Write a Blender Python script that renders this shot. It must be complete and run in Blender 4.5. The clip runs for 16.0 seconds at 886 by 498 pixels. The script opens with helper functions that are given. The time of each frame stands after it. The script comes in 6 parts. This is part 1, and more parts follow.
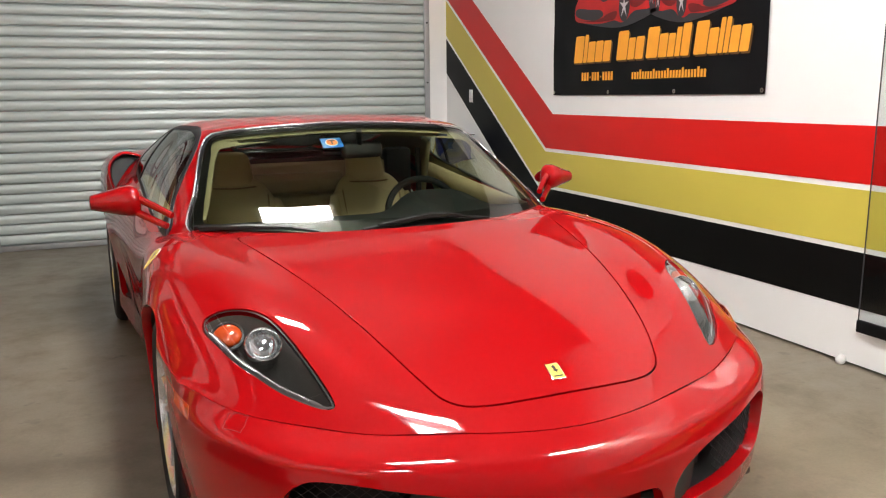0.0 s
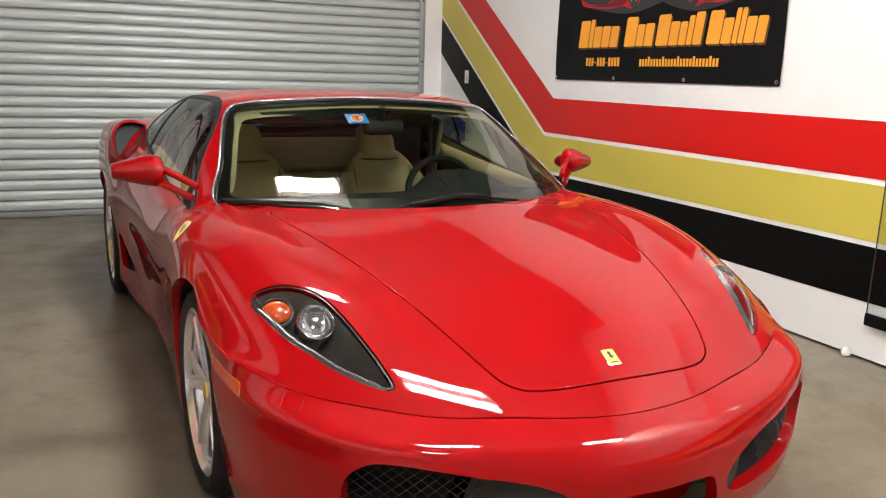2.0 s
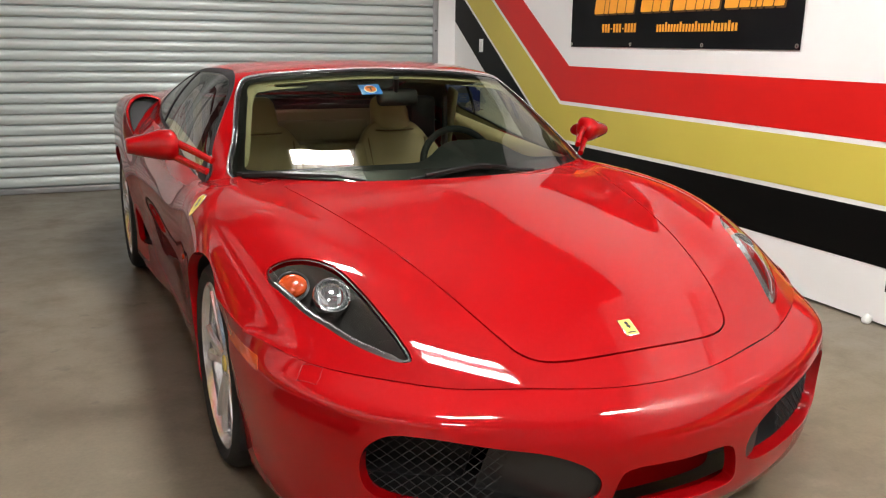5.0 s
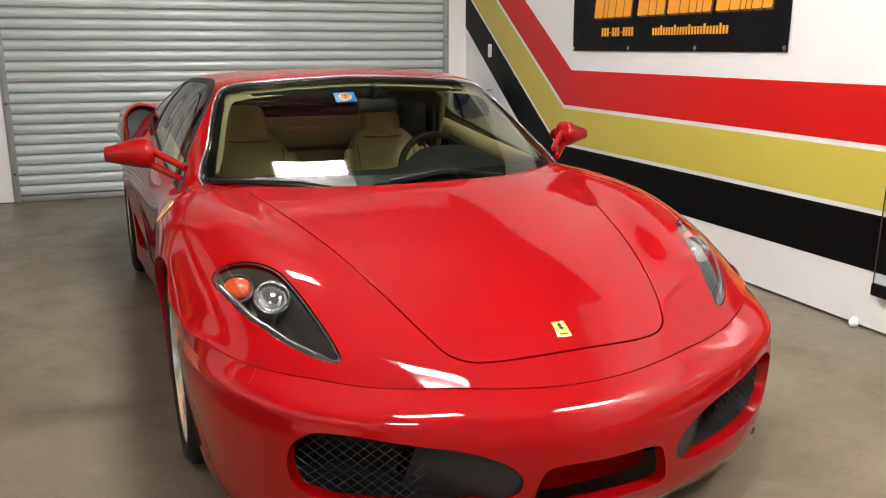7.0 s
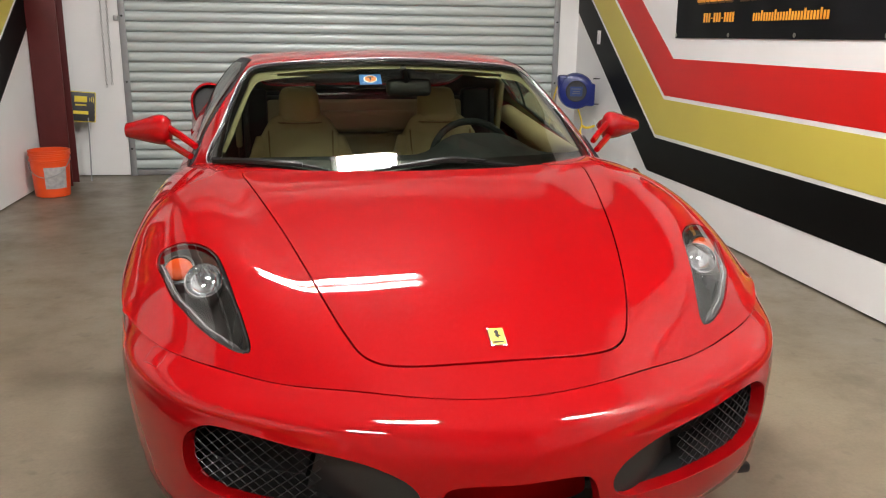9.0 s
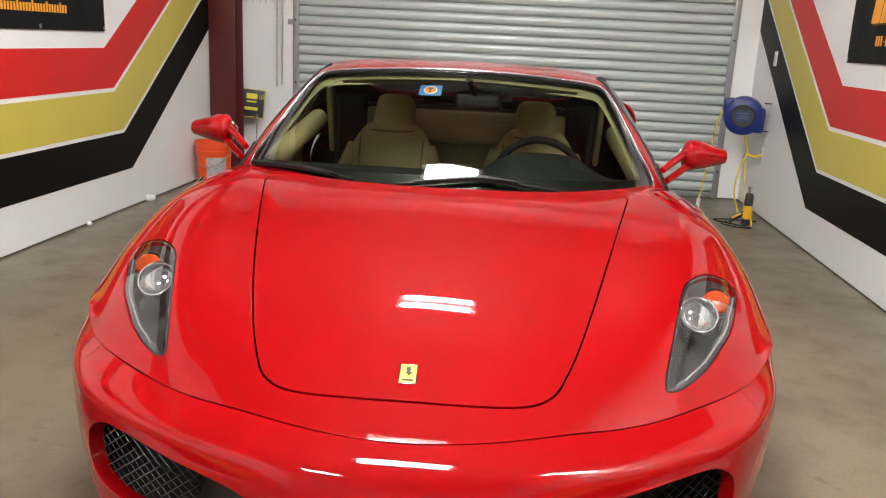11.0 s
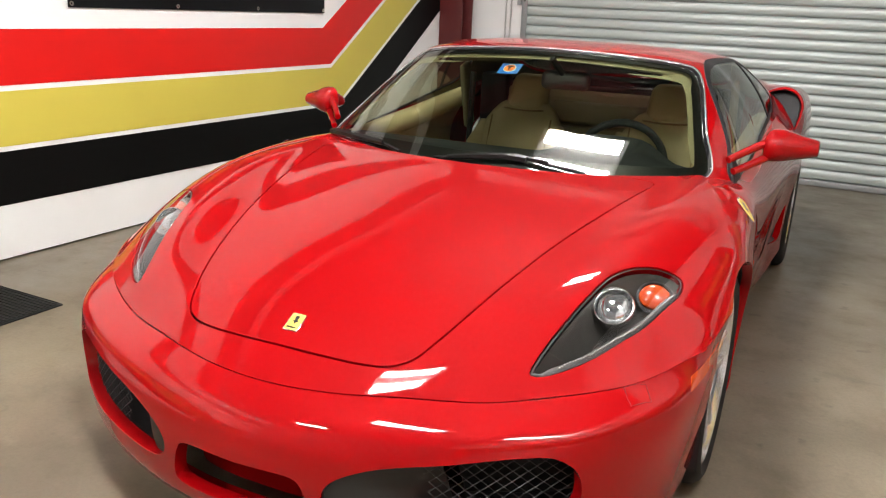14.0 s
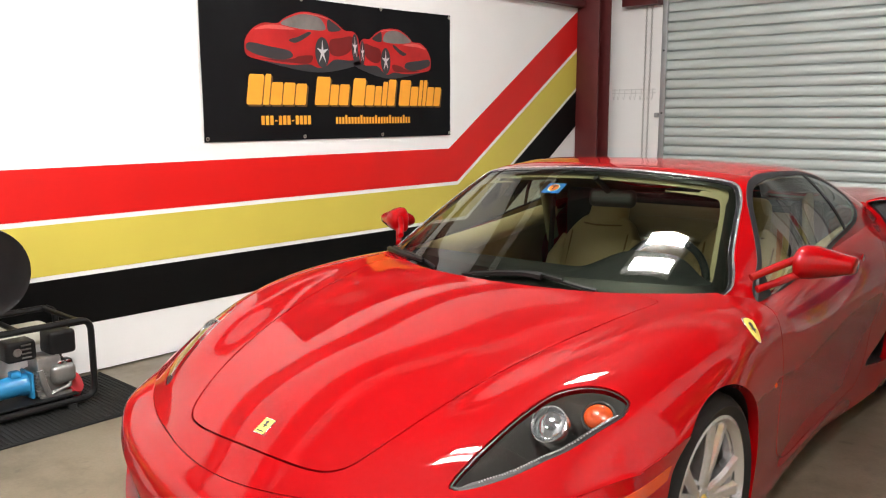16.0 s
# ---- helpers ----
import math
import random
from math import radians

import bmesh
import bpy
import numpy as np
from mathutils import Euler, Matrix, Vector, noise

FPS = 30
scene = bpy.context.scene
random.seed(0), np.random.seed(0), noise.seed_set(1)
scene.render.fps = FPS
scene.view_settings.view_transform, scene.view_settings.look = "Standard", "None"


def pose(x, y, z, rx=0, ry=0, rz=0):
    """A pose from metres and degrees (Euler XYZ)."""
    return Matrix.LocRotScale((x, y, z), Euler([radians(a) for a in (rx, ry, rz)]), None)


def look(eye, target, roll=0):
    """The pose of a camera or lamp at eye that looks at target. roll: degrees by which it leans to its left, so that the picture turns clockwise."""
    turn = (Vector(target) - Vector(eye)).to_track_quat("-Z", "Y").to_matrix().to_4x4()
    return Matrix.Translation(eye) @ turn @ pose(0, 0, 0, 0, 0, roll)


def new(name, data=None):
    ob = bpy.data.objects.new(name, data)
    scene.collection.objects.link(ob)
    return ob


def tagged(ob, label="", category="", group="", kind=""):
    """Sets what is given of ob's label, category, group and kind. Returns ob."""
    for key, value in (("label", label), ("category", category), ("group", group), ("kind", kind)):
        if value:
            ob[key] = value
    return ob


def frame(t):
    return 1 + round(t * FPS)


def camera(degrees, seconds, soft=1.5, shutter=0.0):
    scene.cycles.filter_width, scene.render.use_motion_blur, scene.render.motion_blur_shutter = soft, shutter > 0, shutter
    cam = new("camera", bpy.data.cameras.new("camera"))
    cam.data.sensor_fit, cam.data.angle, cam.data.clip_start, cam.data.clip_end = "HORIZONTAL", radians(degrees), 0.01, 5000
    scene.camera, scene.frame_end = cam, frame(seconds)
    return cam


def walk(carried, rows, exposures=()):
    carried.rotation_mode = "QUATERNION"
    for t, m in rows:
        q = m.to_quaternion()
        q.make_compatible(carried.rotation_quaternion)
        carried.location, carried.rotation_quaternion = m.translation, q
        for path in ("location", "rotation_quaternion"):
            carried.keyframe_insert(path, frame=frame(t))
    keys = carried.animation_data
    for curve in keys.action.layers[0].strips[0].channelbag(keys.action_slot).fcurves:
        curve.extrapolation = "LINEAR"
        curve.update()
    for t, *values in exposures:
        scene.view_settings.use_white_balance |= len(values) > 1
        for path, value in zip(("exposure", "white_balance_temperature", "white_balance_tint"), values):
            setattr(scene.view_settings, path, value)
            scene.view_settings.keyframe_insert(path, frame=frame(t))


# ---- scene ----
# camera and walk
cam = camera(56.6, 16.0, soft=1.15)
PATH = [
    (0, (-0.902, -3.888, 1.305), (-0.167, -2.065, 0.935), -0.6),
    (0.5, (-1.013, -3.775, 1.297), (-0.169, -2.003, 0.91), -0.4),
    (1, (-1.067, -3.76, 1.286), (-0.211, -2.003, 0.86), 0.7),
    (1.5, (-1.097, -3.76, 1.287), (-0.265, -1.994, 0.853), 1.3),
    (2, (-1.111, -3.758, 1.293), (-0.3, -1.977, 0.88), 1.7),
    (2.5, (-1.115, -3.758, 1.292), (-0.303, -1.975, 0.89), 1.8),
    (3, (-1.12, -3.756, 1.293), (-0.313, -1.974, 0.879), 1.6),
    (3.5, (-1.12, -3.747, 1.284), (-0.345, -1.956, 0.846), 0.7),
    (4, (-1.112, -3.746, 1.288), (-0.353, -1.957, 0.814), 0.9),
    (4.2, (-1.11, -3.748, 1.289), (-0.35, -1.963, 0.803), 1.0),
    (6.3, (-1.032, -3.748, 1.295), (-0.251, -1.967, 0.827), 0.4),
    (6.5, (-0.966, -3.816, 1.294), (-0.231, -2.013, 0.835), 0.2),
    (7, (-0.877, -3.901, 1.307), (-0.193, -2.083, 0.833), 0.0),
    (7.5, (-0.794, -3.914, 1.298), (-0.14, -2.092, 0.793), -0.4),
    (8, (-0.64, -3.851, 1.285), (-0.033, -2.014, 0.781), 0.3),
    (8.5, (-0.495, -3.83, 1.284), (0.024, -1.955, 0.817), -0.3),
    (9, (-0.305, -3.891, 1.284), (0.021, -1.983, 0.782), 0.7),
    (9.5, (-0.147, -3.932, 1.299), (0.063, -2.01, 0.787), 1.9),
    (9.6, (-0.115, -3.95, 1.311), (0.067, -2.026, 0.798), 1.7),
    (10, (-0.016, -3.869, 1.29), (0.059, -1.935, 0.787), 2.6),
    (10.2, (0.054, -3.82, 1.294), (0.087, -1.884, 0.796), 2.8),
    (12.3, (0.794, -3.702, 1.33), (0.308, -1.822, 0.852), 2.6),
    (12.5, (0.85, -3.668, 1.341), (0.34, -1.792, 0.869), 2.5),
    (13, (1.008, -3.625, 1.333), (0.333, -1.801, 0.867), 1.0),
    (13.5, (1.186, -3.616, 1.336), (0.361, -1.869, 0.82), 1.6),
    (14, (1.296, -3.574, 1.335), (0.415, -1.87, 0.77), 2.5),
    (14.5, (1.41, -3.426, 1.333), (0.428, -1.774, 0.781), 3.2),
    (15, (1.558, -3.353, 1.337), (0.488, -1.749, 0.805), 3.2),
    (15.5, (1.772, -3.337, 1.377), (0.56, -1.815, 0.915), 2.3),
    (16, (1.89, -3.333, 1.41), (0.574, -1.862, 1.088), -0.2),
]
walk(cam, [(t, look(eye, target, roll)) for t, eye, target, roll in PATH],
     [(0.0, 0.0), (8.0, -0.03), (10.0, 0.0), (12.5, 0.05), (14.0, 0.14), (16.0, 0.16)])

# ---- world and lights ----
world = bpy.data.worlds.new("world")
scene.world = world
world.use_nodes = True
world.node_tree.nodes["Background"].inputs[0].default_value = (0.75, 0.8, 0.9, 1)
world.node_tree.nodes["Background"].inputs[1].default_value = 0.25
scene.view_settings.exposure = 0.0
LAMP_POWER = 212.0

# room
X_RIGHT, X_LEFT, Y_REAR, Y_FRONT, Z_TOP = 2.335, -2.502, 3.99, -7.5, 3.95
CAR = pose(0.0557, 0, 0, 0, 0, 2.2)

# ---- mesh tools ----
def spline(knots, values, at):
    """Smooth curve through (knots, values), values of any number of columns."""
    k = np.asarray(knots, float)
    p = np.asarray(values, float)
    flat = p.ndim == 1
    if flat:
        p = p[:, None]
    h = np.diff(k)[:, None]
    d = np.diff(p, axis=0) / h
    m = np.empty_like(p)
    m[0], m[-1] = d[0], d[-1]
    if len(k) > 2:
        m[1:-1] = (d[:-1] * h[1:] + d[1:] * h[:-1]) / (h[1:] + h[:-1])
    q = np.clip(np.asarray(at, float), k[0], k[-1])
    i = np.clip(np.searchsorted(k, q, side="right") - 1, 0, len(k) - 2)
    t = ((q - k[i]) / (k[i + 1] - k[i]))[..., None]
    hh = (k[i + 1] - k[i])[..., None]
    out = ((2 * t**3 - 3 * t**2 + 1) * p[i] + (t**3 - 2 * t**2 + t) * hh * m[i]
           + (-2 * t**3 + 3 * t**2) * p[i + 1] + (t**3 - t**2) * hh * m[i + 1])
    return out[..., 0] if flat else out


class Sheet:
    """A triangle mesh with smooth normals."""

    def __init__(self, v, n, t):
        self.v, self.n, self.t = np.asarray(v, float), np.asarray(n, float), np.asarray(t, int).reshape(-1, 3)

    def cut(self, f):
        """The parts where f < 0 and where f >= 0, split along f = 0."""
        f = np.where(np.abs(f) < 1e-7, 1e-7, f)
        neg = f < 0
        count = neg[self.t].sum(1)
        inside, outside = [self.t[count == 3]], [self.t[count == 0]]
        nv, nn, made = [], [], {}
        base = len(self.v)

        def mid(a, b):
            key = (a, b) if a < b else (b, a)
            if key not in made:
                w = f[key[0]] / (f[key[0]] - f[key[1]])
                nv.append(self.v[key[0]] * (1 - w) + self.v[key[1]] * w)
                nn.append(self.n[key[0]] * (1 - w) + self.n[key[1]] * w)
                made[key] = base + len(nv) - 1
            return made[key]

        a_in, a_out = [], []
        for tri in self.t[(count == 1) | (count == 2)]:
            s = [bool(neg[q]) for q in tri]
            odd = sum(s) == 1
            k = s.index(odd)
            a, b, c = (int(tri[(k + j) % 3]) for j in range(3))
            ab, ac = mid(a, b), mid(a, c)
            one, two = (a_in, a_out) if odd else (a_out, a_in)
            one.append((a, ab, ac))
            two += [(ab, b, c), (ab, c, ac)]
        v = np.vstack([self.v, np.array(nv).reshape(-1, 3)])
        n = np.vstack([self.n, np.array(nn).reshape(-1, 3)])
        n /= np.maximum(np.linalg.norm(n, axis=1, keepdims=True), 1e-9)
        res = []
        for whole, bits in ((inside, a_in), (outside, a_out)):
            t = np.vstack([whole[0], np.array(bits, int).reshape(-1, 3)])
            used, back = np.unique(t, return_inverse=True)
            res.append(Sheet(v[used], n[used], back.reshape(-1, 3)))
        return res

    def keep_in(self, f):
        return self.cut(f)[0]

    def keep_out(self, f):
        return self.cut(f)[1]

    def moved(self, by):
        return Sheet(self.v + self.n * by, self.n, self.t)

    def flipped(self):
        return Sheet(self.v * [-1, 1, 1], self.n * [-1, 1, 1], self.t[:, ::-1])

    def both(self):
        o = self.flipped()
        return Sheet(np.vstack([self.v, o.v]), np.vstack([self.n, o.n]), np.vstack([self.t, o.t + len(self.v)])).welded()

    def welded(self):
        key = np.round(self.v, 5)
        _, first, back = np.unique(key, axis=0, return_index=True, return_inverse=True)
        n = np.zeros((len(first), 3))
        np.add.at(n, back.ravel(), self.n)
        n /= np.maximum(np.linalg.norm(n, axis=1, keepdims=True), 1e-9)
        t = back.ravel()[self.t]
        t = t[(t[:, 0] != t[:, 1]) & (t[:, 1] != t[:, 2]) & (t[:, 0] != t[:, 2])]
        return Sheet(self.v[first], n, t)

    def largest(self):
        """The biggest connected piece."""
        lab = np.arange(len(self.v))
        while True:
            low = lab[self.t].min(1)
            was = lab.copy()
            for k in range(3):
                np.minimum.at(lab, self.t[:, k], low)
            lab = lab[lab]
            if (was == lab).all():
                break
        ids, cnt = np.unique(lab[self.t[:, 0]], return_counts=True)
        t = self.t[lab[self.t[:, 0]] == ids[cnt.argmax()]]
        used, back = np.unique(t, return_inverse=True)
        return Sheet(self.v[used], self.n[used], back.reshape(-1, 3))

    def with_rim(self, depth):
        """Turned-in edges all round, so that the sheet shows its thickness."""
        e = np.vstack([self.t[:, [0, 1]], self.t[:, [1, 2]], self.t[:, [2, 0]]])
        key = np.sort(e, 1)
        _, idx, cnt = np.unique(key, axis=0, return_index=True, return_counts=True)
        e = e[idx[cnt == 1]]
        if not len(e):
            return self
        a, b = e[:, 0], e[:, 1]
        tang = self.v[b] - self.v[a]
        side = np.cross(tang, (self.n[a] + self.n[b]))
        side /= np.maximum(np.linalg.norm(side, axis=1, keepdims=True), 1e-9)
        s = len(self.v)
        m = len(e)
        levels = [(0.0, 0.0, 0.0), (0.0006, 0.0005, 0.5), (0.0010, 0.0016, 1.0), (0.0010, depth, 1.0)]
        v, n, t = [self.v], [self.n], [self.t]
        r = np.arange(m)
        for i, (out, down, turn) in enumerate(levels):
            for c in (a, b):
                v.append(self.v[c] + out * side - down * self.n[c])
                q = self.n[c] * (1 - turn) + side * turn
                n.append(q / np.maximum(np.linalg.norm(q, axis=1, keepdims=True), 1e-9))
            if i:
                p0, p1 = s + 2 * m * (i - 1) + r, s + 2 * m * i + r
                t += [np.stack([p0, p1, p0 + m], 1), np.stack([p0 + m, p1, p1 + m], 1)]
        return Sheet(np.vstack(v), np.vstack(n), np.vstack(t))

    def mesh(self, name):
        me = bpy.data.meshes.new(name)
        me.from_pydata(self.v.tolist(), [], self.t.tolist())
        me.shade_smooth()
        me.normals_split_custom_set_from_vertices(self.n.tolist())
        return me


def sheet(p):
    """A Sheet from a grid of points p[i, j]."""
    du, dv = np.gradient(p, axis=0), np.gradient(p, axis=1)
    n = np.cross(du, dv)
    n /= np.maximum(np.linalg.norm(n, axis=2, keepdims=True), 1e-9)
    r, c = p.shape[:2]
    i = np.arange(r * c).reshape(r, c)
    a, b, cc, d = i[:-1, :-1].ravel(), i[1:, :-1].ravel(), i[1:, 1:].ravel(), i[:-1, 1:].ravel()
    return Sheet(p.reshape(-1, 3), n.reshape(-1, 3), np.vstack([np.stack([a, b, cc], 1), np.stack([a, cc, d], 1)]))


def ring(points, count=160, smooth=True):
    """A closed curve through 2D points."""
    p = np.asarray(points, float)
    if not smooth:
        return p
    q = np.vstack([p[-3:], p, p[:3]])
    d = np.r_[0, np.cumsum(np.sqrt(np.linalg.norm(np.diff(q, axis=0), axis=1)))]
    return spline(d, q, np.linspace(d[3], d[-3], count, endpoint=False))


def inside_of(loop, a, b):
    """Signed distance to a closed loop for coordinates a, b: negative inside."""
    p, q = loop, np.roll(loop, -1, 0)
    best = np.full(len(a), 1e9)
    odd = np.zeros(len(a), bool)
    for (x0, y0), (x1, y1) in zip(p, q):
        dx, dy = x1 - x0, y1 - y0
        t = np.clip(((a - x0) * dx + (b - y0) * dy) / (dx * dx + dy * dy + 1e-12), 0, 1)
        best = np.minimum(best, np.hypot(a - x0 - t * dx, b - y0 - t * dy))
        if y0 != y1:
            odd ^= ((y0 > b) != (y1 > b)) & (a < (x1 - x0) * (b - y0) / (y1 - y0) + x0)
    return np.where(odd, -best, best)


class Geo:
    """Collects simple solids into one mesh."""

    def __init__(self):
        self.v, self.f = [], []

    def add(self, v, f, m=None):
        s = len(self.v)
        self.v += [tuple(m @ Vector(p)) if m else tuple(p) for p in v]
        self.f += [tuple(s + i for i in q) for q in f]
        return self

    def box(self, size, at=(0, 0, 0), bevel=0.0, m=None, seg=2, taper=1.0):
        bm = bmesh.new()
        bmesh.ops.create_cube(bm, size=1)
        for v in bm.verts:
            k = taper if v.co.z > 0 else 1.0
            v.co = Vector((v.co.x * size[0] * k, v.co.y * size[1] * k, v.co.z * size[2]))
        if bevel:
            bmesh.ops.bevel(bm, geom=bm.edges[:], offset=bevel, segments=seg, profile=0.5, affect="EDGES")
        bm.verts.index_update()
        mm = (m or Matrix()) @ Matrix.Translation(at)
        self.add([v.co for v in bm.verts], [[v.index for v in f.verts] for f in bm.faces], mm)
        bm.free()
        return self

    def tube(self, pts, r, n=8, closed=False, m=None):
        p = np.asarray(pts, float)
        rr = np.broadcast_to(np.asarray(r, float), (len(p),))
        tan = np.gradient(p, axis=0) if not closed else np.roll(p, -1, 0) - np.roll(p, 1, 0)
        tan /= np.maximum(np.linalg.norm(tan, axis=1, keepdims=True), 1e-9)
        ref = np.array([0, 0, 1.0]) if abs(tan[0, 2]) < 0.9 else np.array([1.0, 0, 0])
        v, f = [], []
        up = ref
        for i in range(len(p)):
            up = up - tan[i] * (up @ tan[i])
            up /= max(np.linalg.norm(up), 1e-9)
            s = np.cross(tan[i], up)
            for k in range(n):
                a = 2 * math.pi * k / n
                v.append(p[i] + rr[i] * (math.cos(a) * up + math.sin(a) * s))
        c = len(p)
        for i in range(c if closed else c - 1):
            for k in range(n):
                j = (i + 1) % c
                f.append((i * n + k, i * n + (k + 1) % n, j * n + (k + 1) % n, j * n + k))
        if not closed:
            f += [tuple(range(n))[::-1], tuple((c - 1) * n + k for k in range(n))]
        return self.add(v, f, m)

    def lathe(self, prof, n=48, m=None, closed=False):
        """prof: (radius, height) about z."""
        v, f = [], []
        c = len(prof)
        for k in range(n):
            a = 2 * math.pi * k / n
            v += [(r * math.cos(a), r * math.sin(a), z) for r, z in prof]
        for k in range(n):
            k2 = (k + 1) % n
            for i in range(c if closed else c - 1):
                j = (i + 1) % c
                f.append((k * c + i, k2 * c + i, k2 * c + j, k * c + j))
        return self.add(v, f, m)

    def plate(self, loop, thick, m=None):
        """A flat outline in x, y made solid from z = 0 to thick."""
        n = len(loop)
        v = [(x, y, 0) for x, y in loop] + [(x, y, thick) for x, y in loop]
        f = [tuple(range(n))[::-1], tuple(range(n, 2 * n))]
        f += [(i, (i + 1) % n, n + (i + 1) % n, n + i) for i in range(n)]
        return self.add(v, f, m)

    def ball(self, r, at=(0, 0, 0), n=16, m=None):
        prof = [(max(1e-5, r[0] * math.sin(math.pi * i / n)), -r[2] * math.cos(math.pi * i / n)) for i in range(n + 1)]
        return self.lathe(prof, 2 * n, (m or Matrix()) @ Matrix.Translation(at) @ Matrix.Diagonal((1, r[1] / r[0], 1, 1)))

    def mesh(self, name, smooth=35):
        me = bpy.data.meshes.new(name)
        me.from_pydata(self.v, [], self.f)
        bm = bmesh.new()
        bm.from_mesh(me)
        bmesh.ops.recalc_face_normals(bm, faces=bm.faces[:])
        bm.to_mesh(me)
        bm.free()
        if smooth:
            me.shade_smooth()
            me.set_sharp_from_angle(angle=radians(smooth))
        return me


def part(name, shape, material, parent=None, label="", m=None, smooth=35):
    """One mesh object, under a thing or a part, or on its own."""
    if isinstance(shape, Sheet):
        me = shape.mesh(name)
    elif isinstance(shape, Geo):
        me = shape.mesh(name, smooth)
    else:
        me = shape
    ob = new(name, me)
    if not me.materials:
        me.materials.append(material)
    if parent:
        ob.parent = parent
    if m is not None:
        ob.matrix_basis = m
    if label:
        ob["label"] = label
    return ob


def thing(name, label, category, m=None, group="", kind=""):
    ob = new(name)
    if m is not None:
        ob.matrix_basis = m
    return tagged(ob, label, category, group, kind)


# ---- materials ----
def material(name, color, rough=0.5, metal=0.0, coat=0.0, spec=0.5, var=0.0, scale=8.0, bump=0.0, bump_scale=60.0,
             rough_var=0.0, trans=0.0, ior=1.45, emit=0.0, stain=0.0, stain_scale=1.2, stain_color=None, coat_rough=0.03, coat_ior=1.5):
    mt = bpy.data.materials.new(name)
    mt.use_nodes = True
    nt = mt.node_tree
    b = nt.nodes["Principled BSDF"]
    b.inputs["Base Color"].default_value = (*color, 1)
    b.inputs["Roughness"].default_value = rough
    b.inputs["Metallic"].default_value = metal
    b.inputs["Coat Weight"].default_value = coat
    b.inputs["Coat Roughness"].default_value = coat_rough
    b.inputs["Coat IOR"].default_value = coat_ior
    b.inputs["Specular IOR Level"].default_value = spec
    b.inputs["Transmission Weight"].default_value = trans
    b.inputs["IOR"].default_value = ior
    if emit:
        b.inputs["Emission Color"].default_value = (*color, 1)
        b.inputs["Emission Strength"].default_value = emit
    if var or bump or rough_var or stain:
        tc = nt.nodes.new("ShaderNodeTexCoord")

        def fac(sc, detail=4.0, rg=0.55):
            no = nt.nodes.new("ShaderNodeTexNoise")
            no.inputs["Scale"].default_value = sc
            no.inputs["Detail"].default_value = detail
            no.inputs["Roughness"].default_value = rg
            nt.links.new(tc.outputs["Object"], no.inputs["Vector"])
            return no.outputs["Fac"]

        last = None
        if var:
            mix = nt.nodes.new("ShaderNodeMix")
            mix.data_type = "RGBA"
            mix.inputs[6].default_value = (*[max(0, c * (1 - var)) for c in color], 1)
            mix.inputs[7].default_value = (*[min(1, c * (1 + var)) for c in color], 1)
            nt.links.new(fac(scale), mix.inputs[0])
            last = mix.outputs[2]
        if stain:
            ramp = nt.nodes.new("ShaderNodeMapRange")
            ramp.inputs[1].default_value, ramp.inputs[2].default_value = 0.46, 0.68
            nt.links.new(fac(stain_scale, 6.0, 0.62), ramp.inputs[0])
            mul = nt.nodes.new("ShaderNodeMath")
            mul.operation = "MULTIPLY"
            mul.inputs[1].default_value = stain
            nt.links.new(ramp.outputs[0], mul.inputs[0])
            mix = nt.nodes.new("ShaderNodeMix")
            mix.data_type = "RGBA"
            nt.links.new(mul.outputs[0], mix.inputs[0])
            if last:
                nt.links.new(last, mix.inputs[6])
            else:
                mix.inputs[6].default_value = (*color, 1)
            mix.inputs[7].default_value = (*(stain_color or [c * 0.5 for c in color]), 1)
            last = mix.outputs[2]
        if last:
            nt.links.new(last, b.inputs["Base Color"])
        if rough_var:
            mr = nt.nodes.new("ShaderNodeMapRange")
            mr.inputs[3].default_value, mr.inputs[4].default_value = max(0, rough - rough_var), min(1, rough + rough_var)
            nt.links.new(fac(scale * 0.7), mr.inputs[0])
            nt.links.new(mr.outputs[0], b.inputs["Roughness"])
        if bump:
            bp = nt.nodes.new("ShaderNodeBump")
            bp.inputs["Strength"].default_value = bump
            bp.inputs["Distance"].default_value = 0.002
            nt.links.new(fac(bump_scale, 3.0), bp.inputs["Height"])
            nt.links.new(bp.outputs[0], b.inputs["Normal"])
    return mt


paint = material("red_paint", (0.272, 0.0005, 0.0018), rough=0.5, coat=1.0, spec=0.05, coat_rough=0.004, coat_ior=1.37)
dull_black = material("dull_black", (0.010, 0.010, 0.011), rough=0.6, spec=0.3, var=0.3, scale=4)
intake_grey = material("intake_grey", (0.016, 0.016, 0.016), rough=0.38, spec=0.5, var=0.2, scale=20)
mesh_metal = material("mesh_metal", (0.022, 0.022, 0.023), rough=0.35, metal=0.3)
black_gloss = material("black_gloss", (0.012, 0.012, 0.013), rough=0.12, coat=0.5)
black_plastic = material("black_plastic", (0.010, 0.010, 0.011), spec=0.35, rough=0.5, var=0.3, bump=0.15, bump_scale=400)
rubber = material("rubber", (0.012, 0.012, 0.012), spec=0.3, rough=0.7, var=0.3, scale=20, bump=0.2, bump_scale=200)
chrome = material("chrome", (0.80, 0.80, 0.81), rough=0.12, metal=1.0)
bright_strip = material("bright_strip", (0.82, 0.82, 0.83), rough=0.22, metal=0.9)
silver = material("wheel_silver", (0.72, 0.73, 0.75), rough=0.24, metal=0.75, coat=0.4, var=0.05, scale=30)
# shade behind the spokes is put into the barrel and disc colours
barrel_shade = material("barrel_shade", (0.05, 0.048, 0.045), rough=0.55, metal=0.3, var=0.25, scale=20)
